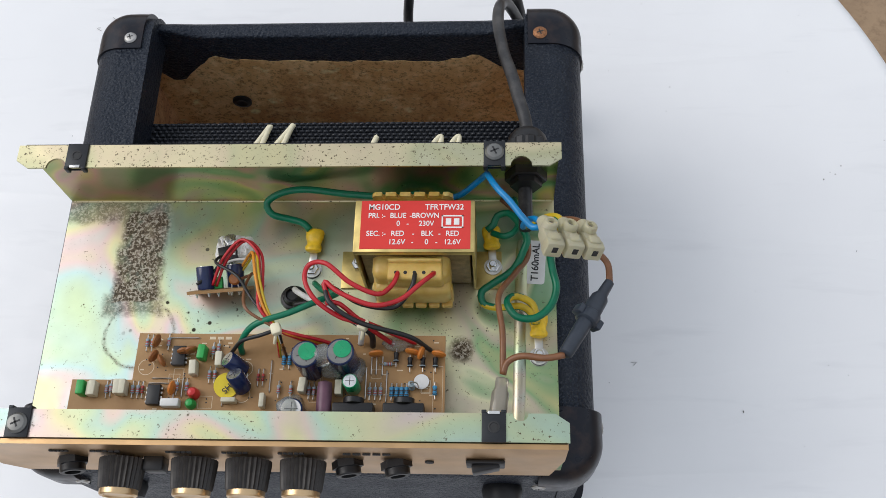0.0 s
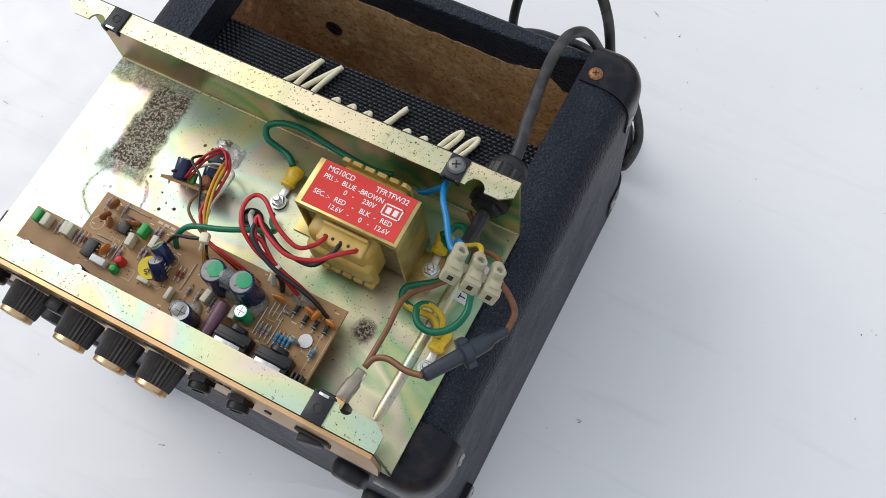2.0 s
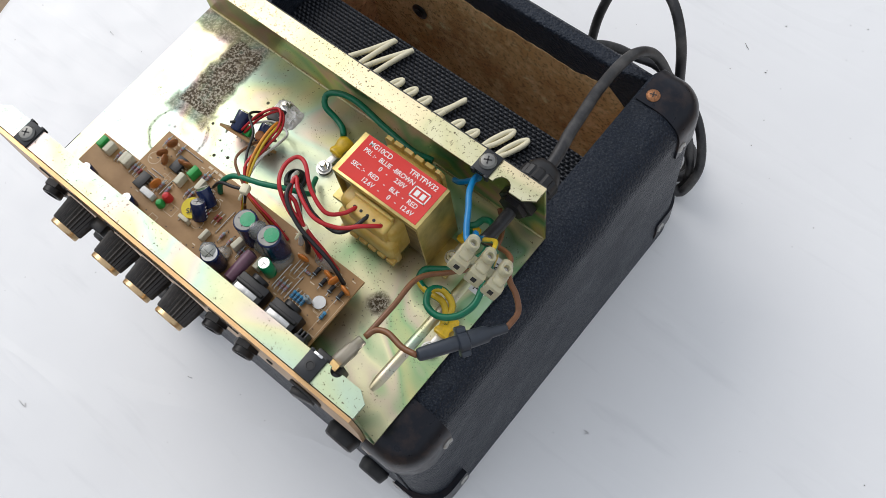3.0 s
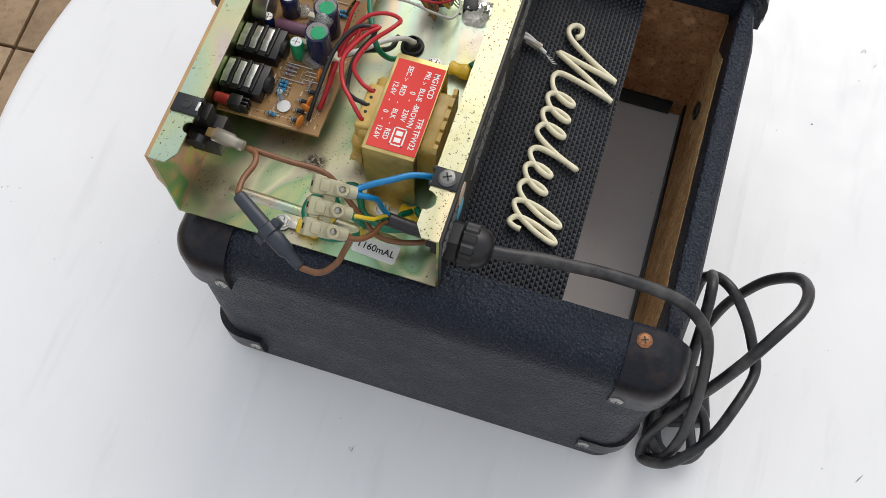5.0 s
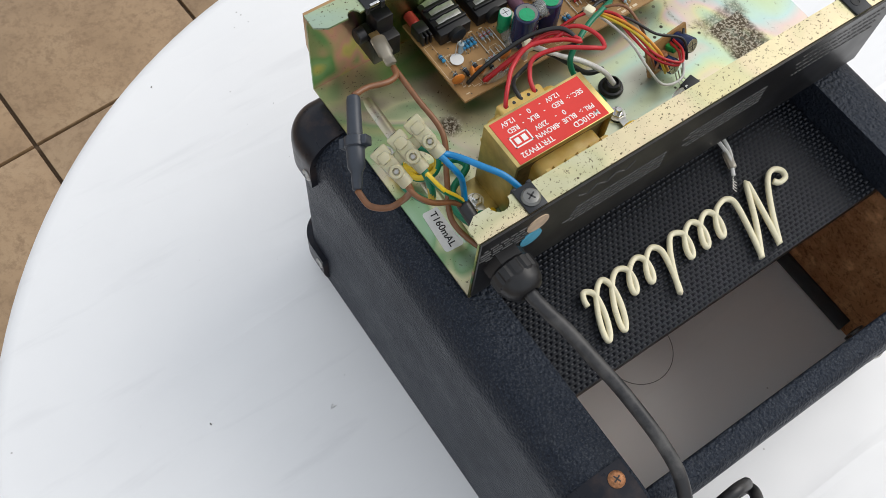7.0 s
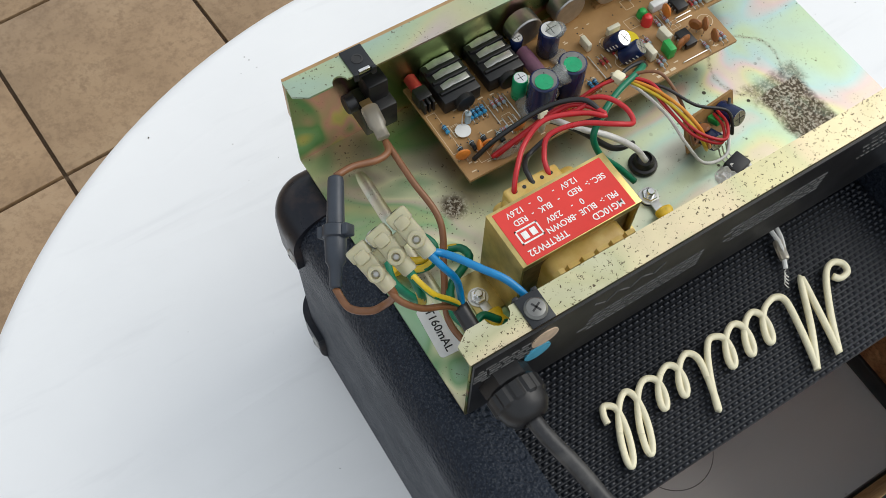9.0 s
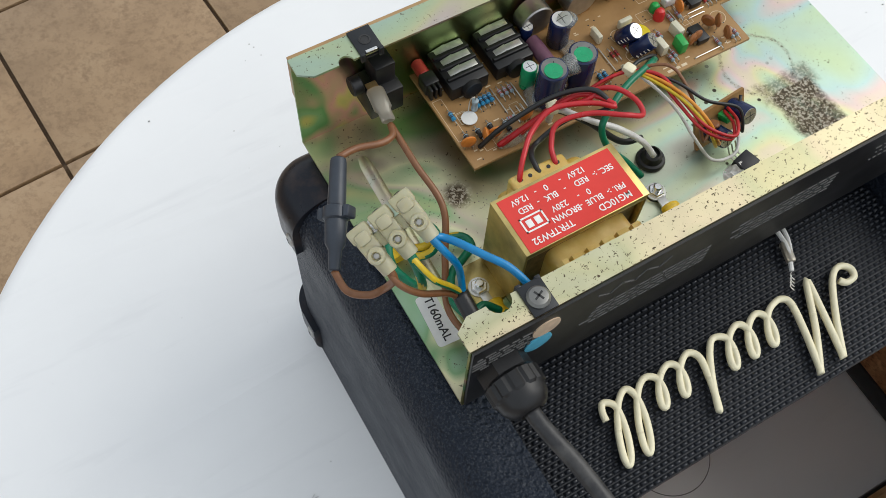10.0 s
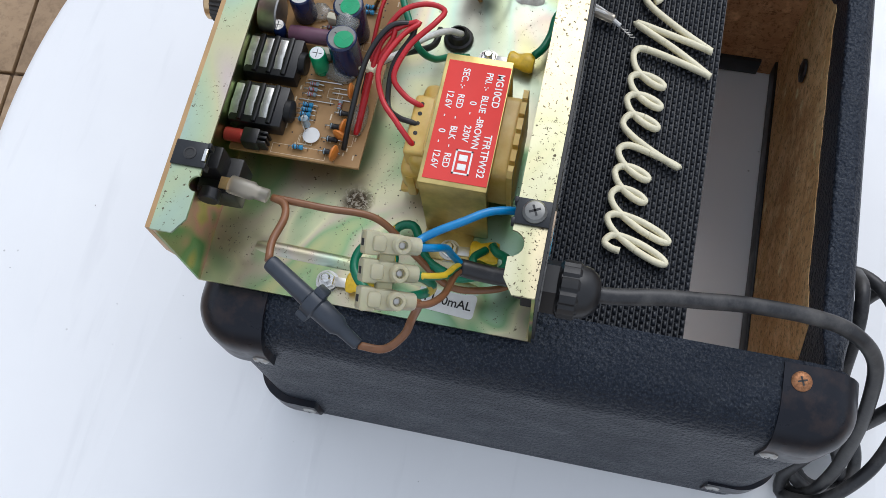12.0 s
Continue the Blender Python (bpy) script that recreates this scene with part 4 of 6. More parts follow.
GREEN_S = plain("green_sleeve", (0.01, 0.30, 0.12), 0.3)
ORANGE = plain("orange_ceramic", (0.62, 0.20, 0.03), 0.4)
BROWN_C = plain("brown_ceramic", (0.30, 0.11, 0.03), 0.4)
IVORY = plain("ivory_box", (0.66, 0.62, 0.47), 0.45)
GREENBOX = plain("green_box", (0.03, 0.36, 0.07), 0.4)
PURPLE = plain("purple_film", (0.16, 0.07, 0.11), 0.42)
WHITE = plain("white_plastic", (0.74, 0.74, 0.72), 0.45, vary=0.05)
RED_P = plain("red_plastic", (0.6, 0.03, 0.03), 0.3)
YEL = plain("yellow_paper", (0.8, 0.62, 0.02), 0.55, vary=0.05)
GLUE = Mat("clear_glue", (0.78, 0.80, 0.75), 0.22)
GLUE.b.inputs["Transmission Weight"].default_value = 0.82
GLUE.b.inputs["Subsurface Weight"].default_value = 0.0
GLUE.bump(GLUE.noise(220, 3), 0.3, 0.001)
GLUE = GLUE.m


def axial(body, band, length=0.0042, r=0.00095, span=0.0085, bands=(0.14, 0.4, 0.55)):
    """A part on two bent leads, along y, standing on z = 0."""
    q = Mesh(LEAD)
    z = r + 0.0004
    q.tube([(0, -span / 2, -0.0005), (0, -span / 2, z * 0.7), (0, -span / 2 + 0.0007, z), (0, 0, z), (0, span / 2 - 0.0007, z), (0, span / 2, z * 0.7), (0, span / 2, -0.0005)], 0.00028, 6, 0.0008)
    q.use(body)
    m = pose(0, -length / 2, z, -90, 0, 0)
    q.lathe([(0.0005, 0), (r, 0.0003), (r, length * 0.24), (r * 0.86, length * 0.3), (r * 0.86, length * 0.7), (r, length * 0.76), (r, length - 0.0003), (0.0005, length)], m, 10)
    q.use(band)
    for k in bands:
        q.lathe([(r * 1.04 if k < 0.2 else r * 0.92, length * k), (r * 1.04 if k < 0.2 else r * 0.92, length * (k + 0.08))], m, 10)
    return q.data("resistor")


def elco(sleeve, r, h, top=None):
    """A radial electrolytic capacitor, standing on z = 0."""
    q = Mesh(sleeve)
    q.lathe([(r * 0.9, 0.0004), (r, 0.0012), (r, h - 0.0006), (r * 0.93, h - 0.0001), (r * 0.86, h)], n=28)
    q.use(top or BRIGHT)
    q.lathe([(r * 0.88, h - 0.0002), (r * 0.86, h + 0.0001), (0.0001, h + 0.00012)], n=28)
    q.use(TEXT_K)
    q.box((0, 0, h + 0.00012), (r * 1.2, r * 0.07, 0.0001))
    q.box((0, 0, h + 0.00012), (r * 0.07, r * 1.2, 0.0001))
    q.use(TEXT_W)
    for k in range(4):
        q.box((-r * 0.98, 0, h * (0.2 + 0.18 * k)), (0.0003, r * 0.4, h * 0.05))
    q.use(LEAD)
    for x in (-r * 0.4, r * 0.4):
        q.rod((x, 0, -0.0008), (x, 0, 0.0008), 0.0003, 6)
    return q.data("capacitor")


def disc_cap(mat, r=0.0034, tall=0.0015):
    q = Mesh(mat)
    q.lathe([(0.0002, -0.0012), (r * 0.7, -0.0011), (r, -0.0003), (r, 0.0003), (r * 0.7, 0.0011), (0.0002, 0.0012)], pose(0, 0, r + tall, 90), 20)
    q.use(LEAD)
    for x in (-0.0018, 0.0018):
        q.rod((x, 0, -0.0006), (x * 0.8, 0, tall + r * 0.4), 0.0003, 6)
    return q.data("capacitor")


def box_cap(mat, w, d, h):
    return Mesh(mat).box((0, 0, h / 2 + 0.0003), (w, d, h), 0.0005).data("capacitor")


def chip(w, d, pins):
    q = Mesh(BLACK).box((0, 0, 0.0024), (w, d, 0.0032), 0.0003)
    q.use(LEAD)
    for s in (-1, 1):
        for k in range(pins):
            y = (k - (pins - 1) / 2) * 0.0022
            q.box((s * (w / 2 + 0.0004), y, 0.0012), (0.0008, 0.0009, 0.0026))
    return q.data("chip")


def jumper(n):
    return Mesh(LEAD).tube([(0, -n / 2, -0.0004), (0, -n / 2, 0.0006), (0, 0, 0.0007), (0, n / 2, 0.0006), (0, n / 2, -0.0004)], 0.0003, 6, 0.001).data("jumper")


def axis_pose(a, b):
    """Stands a part at a, with its top towards b."""
    a, b = Vector(a), Vector(b)
    return Matrix.Translation(a) @ (b - a).to_track_quat("Z", "Y").to_matrix().to_4x4()


def circuit_board():
    b = thing("circuit_board", (-0.02, -0.1, PZ - 0.0016), "brown phenolic circuit board full of small electronic parts", "circuit board")
    plan = [(-0.1107, -0.1295), (0.0730, -0.1295), (0.0727, -0.0716), (-0.0803, -0.0709), (-0.0806, -0.0949), (-0.1106, -0.0949)]
    part("board", Mesh(PCB).prism(plan, PZ - 0.0016, PZ), b, "brown phenolic board with pale print")
    for x, y in ((0.035, -0.100), (-0.060, -0.100), (-0.095, -0.115)):
        part("standoff", Mesh(WHITE).rod((x, y, CZ), (x, y, PZ - 0.0016), 0.0024, 12), b)

    def put(name, data, spots, label="", lift=0.0):
        for x, y, turn in spots:
            part(name, data, b, label, m=pose(x, y, PZ + lift, 0, 0, turn))

    grey, blue = axial(R_GREY, BAND_R), axial(R_BLUE, BAND_K, 0.0048, 0.0011)
    red, diode = axial(BAND_R, BAND_K, 0.0036, 0.0008), axial(BLACK, R_GREY, 0.0052, 0.0013, 0.0095, (0.12,))
    put("resistor", grey, [(-0.0753, -0.0763, 0), (-0.0727, -0.0763, 0), (-0.0644, -0.0758, 0), (-0.0416, -0.0801, 0), (-0.0390, -0.0787, 0), (-0.0421, -0.0923, 0), (-0.0394, -0.0923, 0), (-0.0921, -0.1000, 0), (-0.0900, -0.0994, 0)])
    put("resistor", grey, [(-0.0792, -0.1000, 0), (-0.0765, -0.1000, 0), (-0.0575, -0.0984, 0), (-0.0526, -0.0984, 0), (-0.0074, -0.0994, 0), (-0.0015, -0.0994, 0), (0.0074, -0.1000, 0), (0.0098, -0.1000, 0), (0.0122, -0.1000, 0)])
    put("resistor", grey, [(0.0368, -0.1000, 0), (0.0395, -0.1000, 0), (0.0421, -0.1000, 0), (0.0451, -0.0864, 90)])
    put("resistor", blue, [(-0.0060, -0.0849, 0), (-0.0032, -0.0849, 0), (0.0474, -0.1002, 0), (0.0498, -0.1002, 0), (0.0522, -0.1002, 0), (0.0546, -0.1002, 0), (0.0681, -0.0994, 0)], "blue banded resistor")
    put("diode", red, [(-0.0180, -0.0935, 0), (-0.0156, -0.0935, 0), (-0.0743, -0.1000, 0), (-0.0235, -0.0959, 0)], "small red glass diode")
    put("diode", diode, [(0.0490, -0.0831, 0), (0.0558, -0.0856, 0), (0.0620, -0.0856, 0), (0.0681, -0.0856, 0)], "black diode with a pale band")
    short, long = jumper(0.009), jumper(0.015)
    put("jumper", long, [(-0.0121, -0.0926, 0), (0.0347, -0.0959, 0), (0.0447, -0.0973, 0), (-0.0574, -0.0735, 90)], "bare wire link")
    put("jumper", short, [(-0.0658, -0.0942, 90), (-0.0671, -0.0967, 90), (-0.0589, -0.1000, 0), (-0.0550, -0.0986, 0), (-0.0346, -0.1030, 0), (0.0424, -0.0872, 0), (0.0370, -0.0867, 0), (0.0394, -0.0867, 0)], "bare wire link")
    put("capacitor", disc_cap(ORANGE, 0.0036), [(0.0395, -0.0823, 8), (0.0570, -0.0812, -10), (0.0613, -0.0817, 70), (0.0699, -0.0823, -12), (-0.0586, -0.1003, 80)], "orange ceramic disc capacitor")
    put("capacitor", disc_cap(BROWN_C, 0.0034), [(-0.0694, -0.0764, 70), (-0.0699, -0.0842, 60), (-0.0655, -0.0865, -60), (-0.0550, -0.0815, 10), (-0.0518, -0.0809, 20)], "brown ceramic disc capacitor")
    put("capacitor", box_cap(IVORY, 0.0034, 0.0072, 0.0062), [(-0.0496, -0.0898, 4), (-0.0372, -0.0854, 2), (-0.0856, -0.0997, 3), (-0.0831, -0.0997, 0), (0.0046, -0.0981, -6), (0.0223, -0.0992, 0), (-0.0978, -0.1005, 0)], "ivory box film capacitor")
    put("capacitor", box_cap(IVORY, 0.0024, 0.0070, 0.0052), [(-0.0995, -0.1005, 0), (-0.0306, -0.1056, 90), (-0.0144, -0.1056, 0)], "ivory box film capacitor")
    put("capacitor", box_cap(GREENBOX, 0.0036, 0.0070, 0.0068), [(-0.0461, -0.0821, -4), (-0.1034, -0.1003, 0)], "green box film capacitor")
    put("chip", chip(0.0064, 0.0098, 4), [(-0.0578, -0.0834, 0), (-0.0678, -0.1030, 0)], "black dual in-line chip")
    # electrolytic capacitors
    big = elco(NAVY, 0.0066, 0.0235, DULL)
    put("capacitor", big, [(0.0086, -0.0884, 15), (0.0250, -0.0872, -30)], "large navy electrolytic capacitor capped with glue")
    for x, y in ((0.0086, -0.0884), (0.0250, -0.0872)):
        part("sticker_dot", Mesh(GREEN_S).lathe([(0.0042, 0), (0.0042, 0.0003), (0.0001, 0.0004)], pose(x + 0.0010, y + 0.0012, PZ + 0.0237), 20), b, "green paint dot")
    mid = elco(NAVY, 0.0042, 0.0115)
    part("capacitor", mid, b, "navy electrolytic capacitor leaning over", m=axis_pose((-0.0250, -0.0905, 0.1985), (-0.0318, -0.0869, 0.2071)))
    part("capacitor", mid, b, "navy electrolytic capacitor leaning over", m=axis_pose((-0.0242, -0.0999, 0.1985), (-0.0274, -0.0944, 0.2081)))
    put("capacitor", elco(GREEN_S, 0.0036, 0.0145), [(0.0290, -0.0986, 0)], "green electrolytic capacitor")
    put("capacitor", elco(NAVY, 0.0052, 0.0170, WHITE), [(0.0030, -0.1128, 0)], "navy electrolytic capacitor with white glue")
    put("capacitor", elco(NAVY, 0.0030, 0.0110), [(0.0160, -0.1205, 0), (-0.0620, -0.1170, 0), (-0.0950, -0.1180, 40)], "small navy electrolytic capacitor")
    q = Mesh(PURPLE).lathe([(0.0012, 0), (0.0034, 0.0008), (0.0036, 0.004), (0.0036, 0.016), (0.0034, 0.019), (0.0012, 0.02)], pose(0.0160, -0.1165, PZ + 0.0062, -90, 0, 0), 20)
    part("capacitor", q, b, "purple tubular film capacitor")
    # glue blobs

    def blob(x, y, z, sx, sy, sz, label="cloudy glue blob"):
        bm = bmesh.new()
        bmesh.ops.create_icosphere(bm, subdivisions=3, radius=1)
        for v in bm.verts:
            v.co *= 1 + 0.22 * noise.noise(v.co * 1.7 + Vector((x, y, z)) * 300)
        bmesh.ops.scale(bm, vec=(sx, sy, sz), verts=bm.verts)
        bmesh.ops.translate(bm, vec=(x, y, z), verts=bm.verts)
        part("glue_blob", Mesh(GLUE).take(bm), b, label, sharp=180)

    blob(0.0155, -0.0878, PZ + 0.0195, 0.0070, 0.0050, 0.0052)
    blob(0.0195, -0.0905, PZ + 0.0060, 0.0070, 0.0050, 0.0070)
    blob(0.0290, -0.0900, PZ + 0.0010, 0.0052, 0.0070, 0.0040)
    blob(0.0010, -0.1118, PZ + 0.0162, 0.0050, 0.0046, 0.0030)
    blob(0.0000, -0.1070, PZ + 0.0006, 0.0050, 0.0050, 0.0020)
    blob(0.0500, -0.0765, PZ + 0.0014, 0.0080, 0.0035, 0.0028)
    # lamps, stickers, small fittings
    part("indicator_lamp", Mesh(RED_P).lathe([(0.0028, 0), (0.0026, 0.004), (0.0018, 0.0056), (0.0001, 0.0062)], pose(*(-0.0486, -0.1019, 0)[:2], PZ), 18), b, "red lamp")
    part("indicator_lamp", Mesh(GREENBOX).lathe([(0.0026, 0), (0.0024, 0.003), (0.0016, 0.0042), (0.0001, 0.0046)], pose(*(-0.0496, -0.1070, 0)[:2], PZ), 18), b, "green lamp")
    dot = part("round_sticker", Mesh(YEL).lathe([(0.0062, 0), (0.0062, 0.0003), (0.0001, 0.00035)], pose(*(-0.0330, -0.0978, 0)[:2], PZ + 0.0014, 6, 4, 0), 32), b, "yellow round sticker")
    letters("RoHS", 0.0042, pose(-0.0330 + 0.0010, -0.0978 + 0.0012, PZ + 0.0019, 6, 4, 228), TEXT_K, dot, align="CENTER")
    part("round_sticker", Mesh(WHITE).lathe([(0.0037, 0), (0.0037, 0.0003), (0.0001, 0.00035)], pose(*(0.0616, -0.0951, 0)[:2], PZ + 0.0012), 28), b, "white round sticker")
    up = Mesh(R_GREY).lathe([(0.0006, 0.001), (0.0016, 0.0016), (0.0016, 0.0028), (0.0013, 0.0034), (0.0013, 0.0062), (0.0016, 0.0068), (0.0016, 0.008), (0.0006, 0.0086)], pose(*(0.0572, -0.0981, 0)[:2], PZ), 14)
    up.use(LEAD).tube([(0.0572, -0.0981, PZ + 0.008), (0.0572, -0.0981, PZ + 0.0105), (0.0572 + 0.0016, -0.0981, PZ + 0.0112), (0.0572 + 0.0030, -0.0981, PZ + 0.009), (0.0572 + 0.0032, -0.0981, PZ)], 0.0003, 6, 0.001)
    part("resistor", up, b, "upright grey resistor with a looped lead")
    part("connector", Mesh(WHITE).box((*(-0.0591, -0.1070, 0)[:2], PZ + 0.0025), (0.009, 0.004, 0.005), 0.0006), b, "white plastic connector")
    part("connector", Mesh(WHITE).box((-0.0560, -0.1215, PZ + 0.0035), (0.012, 0.009, 0.007), 0.0008), b, "white plastic connector")
    # pale print
    q = Mesh(SILK)

    def outline(x, y, w, h):
        t = 0.0002
        for cx, cy, sx, sy in ((x, y - h / 2, w, t), (x, y + h / 2, w, t), (x - w / 2, y, t, h), (x + w / 2, y, t, h)):
            q.box((cx, cy, PZ), (sx, sy, 0.00012))

    rg = random.Random(5)
    for k in range(70):
        x, y = rg.uniform(-0.077, 0.070), rg.uniform(-0.125, -0.073)
        q.box((x, y, PZ), (rg.uniform(0.0012, 0.003), 0.0006, 0.00012))
    for k in range(16):
        outline(rg.uniform(-0.075, 0.066), rg.uniform(-0.118, -0.076), rg.uniform(0.003, 0.007), rg.uniform(0.004, 0.009))
    outline(0.0695, -0.0990, 0.0045, 0.0240)
    for x in (-0.043, -0.039, -0.035):
        q.box((x, -0.0733, PZ), (0.0030, 0.0014, 0.00012))
    for x, y in ((-0.0805 + 0.006, -0.0885), (-0.0252, -0.0890, 0)[:2], (-0.0253, -0.1019, 0)[:2]):
        n = 26
        ring = [(x + 0.0040 * math.cos(2 * math.pi * i / n), y + 0.0040 * math.sin(2 * math.pi * i / n), PZ + 0.00006) for i in range(n)]
        ring += [(x + 0.0037 * math.cos(2 * math.pi * i / n), y + 0.0037 * math.sin(2 * math.pi * i / n), PZ + 0.00006) for i in range(n)]
        q.add(ring, [(i, (i + 1) % n, n + (i + 1) % n, n + i) for i in range(n)])
    part("board_print", q, b, "pale printed marks", kind="stuff")
    # solder-side pads seen as dark holes
    q = Mesh(TEXT_K)
    for k in range(90):
        x, y = rg.uniform(-0.077, 0.070), rg.uniform(-0.122, -0.074)
        q.lathe([(0.0004, 0), (0.0004, 0.0001)], pose(x, y, PZ), 6)
    part("board_holes", q, b, "dark lead holes", kind="stuff")
    # jack sockets, pots and lamp behind the front wall
    for x in (0.0300, 0.0540):
        q = Mesh(BLACK)
        q.box((x, -0.1190, PZ + 0.0044), (0.0195, 0.0235, 0.0085), 0.0008)
        q.rod((x, -0.1075, PZ + 0.0052), (x, -0.1045, PZ + 0.0052), 0.0050, 22)
        for k in range(3):
            q.box((x, -0.1257 + 0.0066 * k, PZ + 0.0090), (0.0185, 0.0022, 0.0026), 0.0005)
        j = part("jack_socket", q, b, "black jack socket with bright contact springs")
        for k in range(3):
            y = -0.1290 + 0.0066 * k
            s = Mesh(SPRING)
            s.box((x - 0.0035, y, PZ + 0.0092), (0.0085, 0.0036, 0.0008), 0.0002, m=None)
            s.box((0, 0, 0), (0.0080, 0.0036, 0.0008), 0.0002, m=pose(x + 0.0042, y, PZ + 0.0088, 0, 14, 0))
            part("contact_spring", s, j, "bright metal contact")
    for x in (0.0100, -0.0150, -0.0400, -0.0735):
        q = Mesh(STEEL).lathe([(0.0084, 0), (0.0086, 0.0004), (0.0086, 0.0078), (0.0080, 0.0084), (0.0001, 0.0084)], pose(x, -0.1290, 0.2075, -90, 0, 0), 30)
        q.use(PCB).box((x, -0.1235, PZ + 0.0012), (0.015, 0.003, 0.0024))
        part("potentiometer", q, b, "dull steel potentiometer can")
    q = Mesh(BAND_R).rod((0.0690, -0.1310, PZ + 0.0050), (0.0690, -0.1225, PZ + 0.0050), 0.0030, 16)
    lamp = part("panel_lamp", q, b, "red panel lamp in a black holder")
    q = Mesh(BLACK).box((0.0690, -0.1190, PZ + 0.0040), (0.0072, 0.0075, 0.0078), 0.0008)
    for k in range(3):
        q.box((0.0667 + 0.0023 * k, -0.1140, PZ + 0.0040), (0.0012, 0.0045, 0.0070), 0.0003)
    part("lamp_holder", q, lamp, "black ribbed holder")


circuit_board()


# ---- small upright board ----
def small_board():
    m = pose(-0.0443, -0.0483, 0.1970, -66, 0, 5)
    b = thing("small_circuit_board", (-0.043, -0.038, CZ), "small brown circuit board propped up on the chassis floor", "circuit board")
    pts = [(-0.0155, -0.0192), (0.0150, -0.0192), (0.0155, 0.0), (-0.0152, 0.0)]
    part("board", Mesh(PCB).prism([(x, -y - 0.0192) for x, y in pts][::-1], -0.0008, 0.0008, m @ pose(0, 0.0192, 0)), b)
    e = elco(NAVY, 0.0045, 0.0122)
    part("capacitor", e, b, "navy electrolytic capacitor", m=m @ pose(-0.0063, 0.0050, 0.0008))
    part("capacitor", e, b, "navy electrolytic capacitor", m=m @ pose(0.0078, 0.0105, 0.0008))
    part("capacitor", box_cap(GREENBOX, 0.0062, 0.0036, 0.0060), b, "green box film capacitor", m=m @ pose(-0.0010, 0.0062, 0.0008))
    part("capacitor", disc_cap(BROWN_C, 0.0030), b, "brown ceramic disc capacitor", m=m @ pose(0.0085, 0.0050, 0.0008))
    q = Mesh(BRIGHT)
    for x, y in ((-0.011, 0.003), (-0.006, 0.008), (0.0, 0.004), (0.006, 0.007), (0.011, 0.003), (0.003, 0.014)):
        q.lathe([(0.0010, 0), (0.0007, -0.0008), (0.0003, -0.0022)], m @ pose(x, y, -0.0008), 8)
    part("solder_joints", q, b, "bright solder joints")


small_board()


def glue_patch():
    bm = bmesh.new()
    bmesh.ops.create_grid(bm, x_segments=40, y_segments=34, size=0.5)
    for v in bm.verts:
        x, y = v.co.x * 0.021, v.co.y * 0.0165
        edge = max(0.0, 1 - (abs(v.co.x) * 2) ** 4 - (abs(v.co.y) * 2) ** 4 * (1 + 0.5 * noise.noise(Vector((x, y, 0)) * 300)))
        h = 0.0060 * edge * (0.60 + 0.75 * noise.noise(Vector((x * 260, y * 260, 3))) + 0.3 * noise.noise(Vector((x * 900, y * 900, 1))))
        v.co = (-0.0430 + x, -0.0170 + y, CZ - 0.0004 + max(0, h))
    chalk = plain("crumbly_white_glue", (0.82, 0.81, 0.78), 0.9, vary=0.08, scale=700, bump=0.15)
    solo("glue_residue", Mesh(chalk).take(bm), "crumbly white glue residue on the chassis floor", "glue", sharp=60)


glue_patch()


def regulator():
    """A flat power transistor bolted to the floor plate through its tab."""
    t = thing("power_transistor", (-0.0450, -0.0170, CZ), "black power transistor bolted flat beside the white paste", "transistor")
    m = pose(-0.0452, -0.0205, CZ + 0.0006, 0, 0, 14)
    part("body", Mesh(BLACK).box((0, -0.0010, 0.0024), (0.0100, 0.0085, 0.0044), 0.0006, m=m), t)
    part("tab", Mesh(STEEL).box((0, 0.0060, 0.0010), (0.0098, 0.0080, 0.0013), 0.0003, m=m), t, "dull metal tab")
    for k in (-1, 0, 1):
        leg = Mesh(LEAD).tube([m @ Vector((0.0025 * k, -0.0050, 0.0018)), m @ Vector((0.0025 * k, -0.0080, 0.0024)), m @ Vector((0.0027 * k, -0.0110, 0.0070))], 0.0004, 6)
        part("leg", leg, t)


regulator()


# ---- wires ----
W_RED = plain("red_wire", (0.46, 0.014, 0.020), 0.35)
W_GREEN = plain("green_wire", (0.0, 0.155, 0.075), 0.35)
W_YELLOW = plain("yellow_stripe", (0.60, 0.42, 0.02), 0.38)
W_BLUE = plain("blue_wire", (0.004, 0.19, 0.44), 0.35)
W_BROWN = plain("brown_wire", (0.20, 0.085, 0.035), 0.38)
W_BLACK = plain("black_wire", (0.015, 0.015, 0.016), 0.4)
W_WHITE = plain("white_wire", (0.70, 0.69, 0.66), 0.4)
W_ORANGE = plain("orange_wire", (0.65, 0.25, 0.02), 0.38)
def cord_material():
    q = Mat("dusty_black_cord", (0.02, 0.02, 0.02), 0.45)
    dust = q.noise(38, 6, 0.7)
    q.color(q.mix(q.ramp(dust, [(0.46, 0.0), (0.68, 0.75)]), (0.016, 0.016, 0.018), (0.11, 0.105, 0.098)))
    q.rough(q.ramp(dust, [(0.4, 0.36), (0.7, 0.65)]))
    q.bump(q.noise(600, 3), 0.1, 0.0004)
    return q.m


CORD = cord_material()


def wire(name, mat, r, pts, label, group="", n=10):
    return solo(name, Mesh(mat).tube(pts, r, n, 0.0018), label, "wire", group, sharp=180)


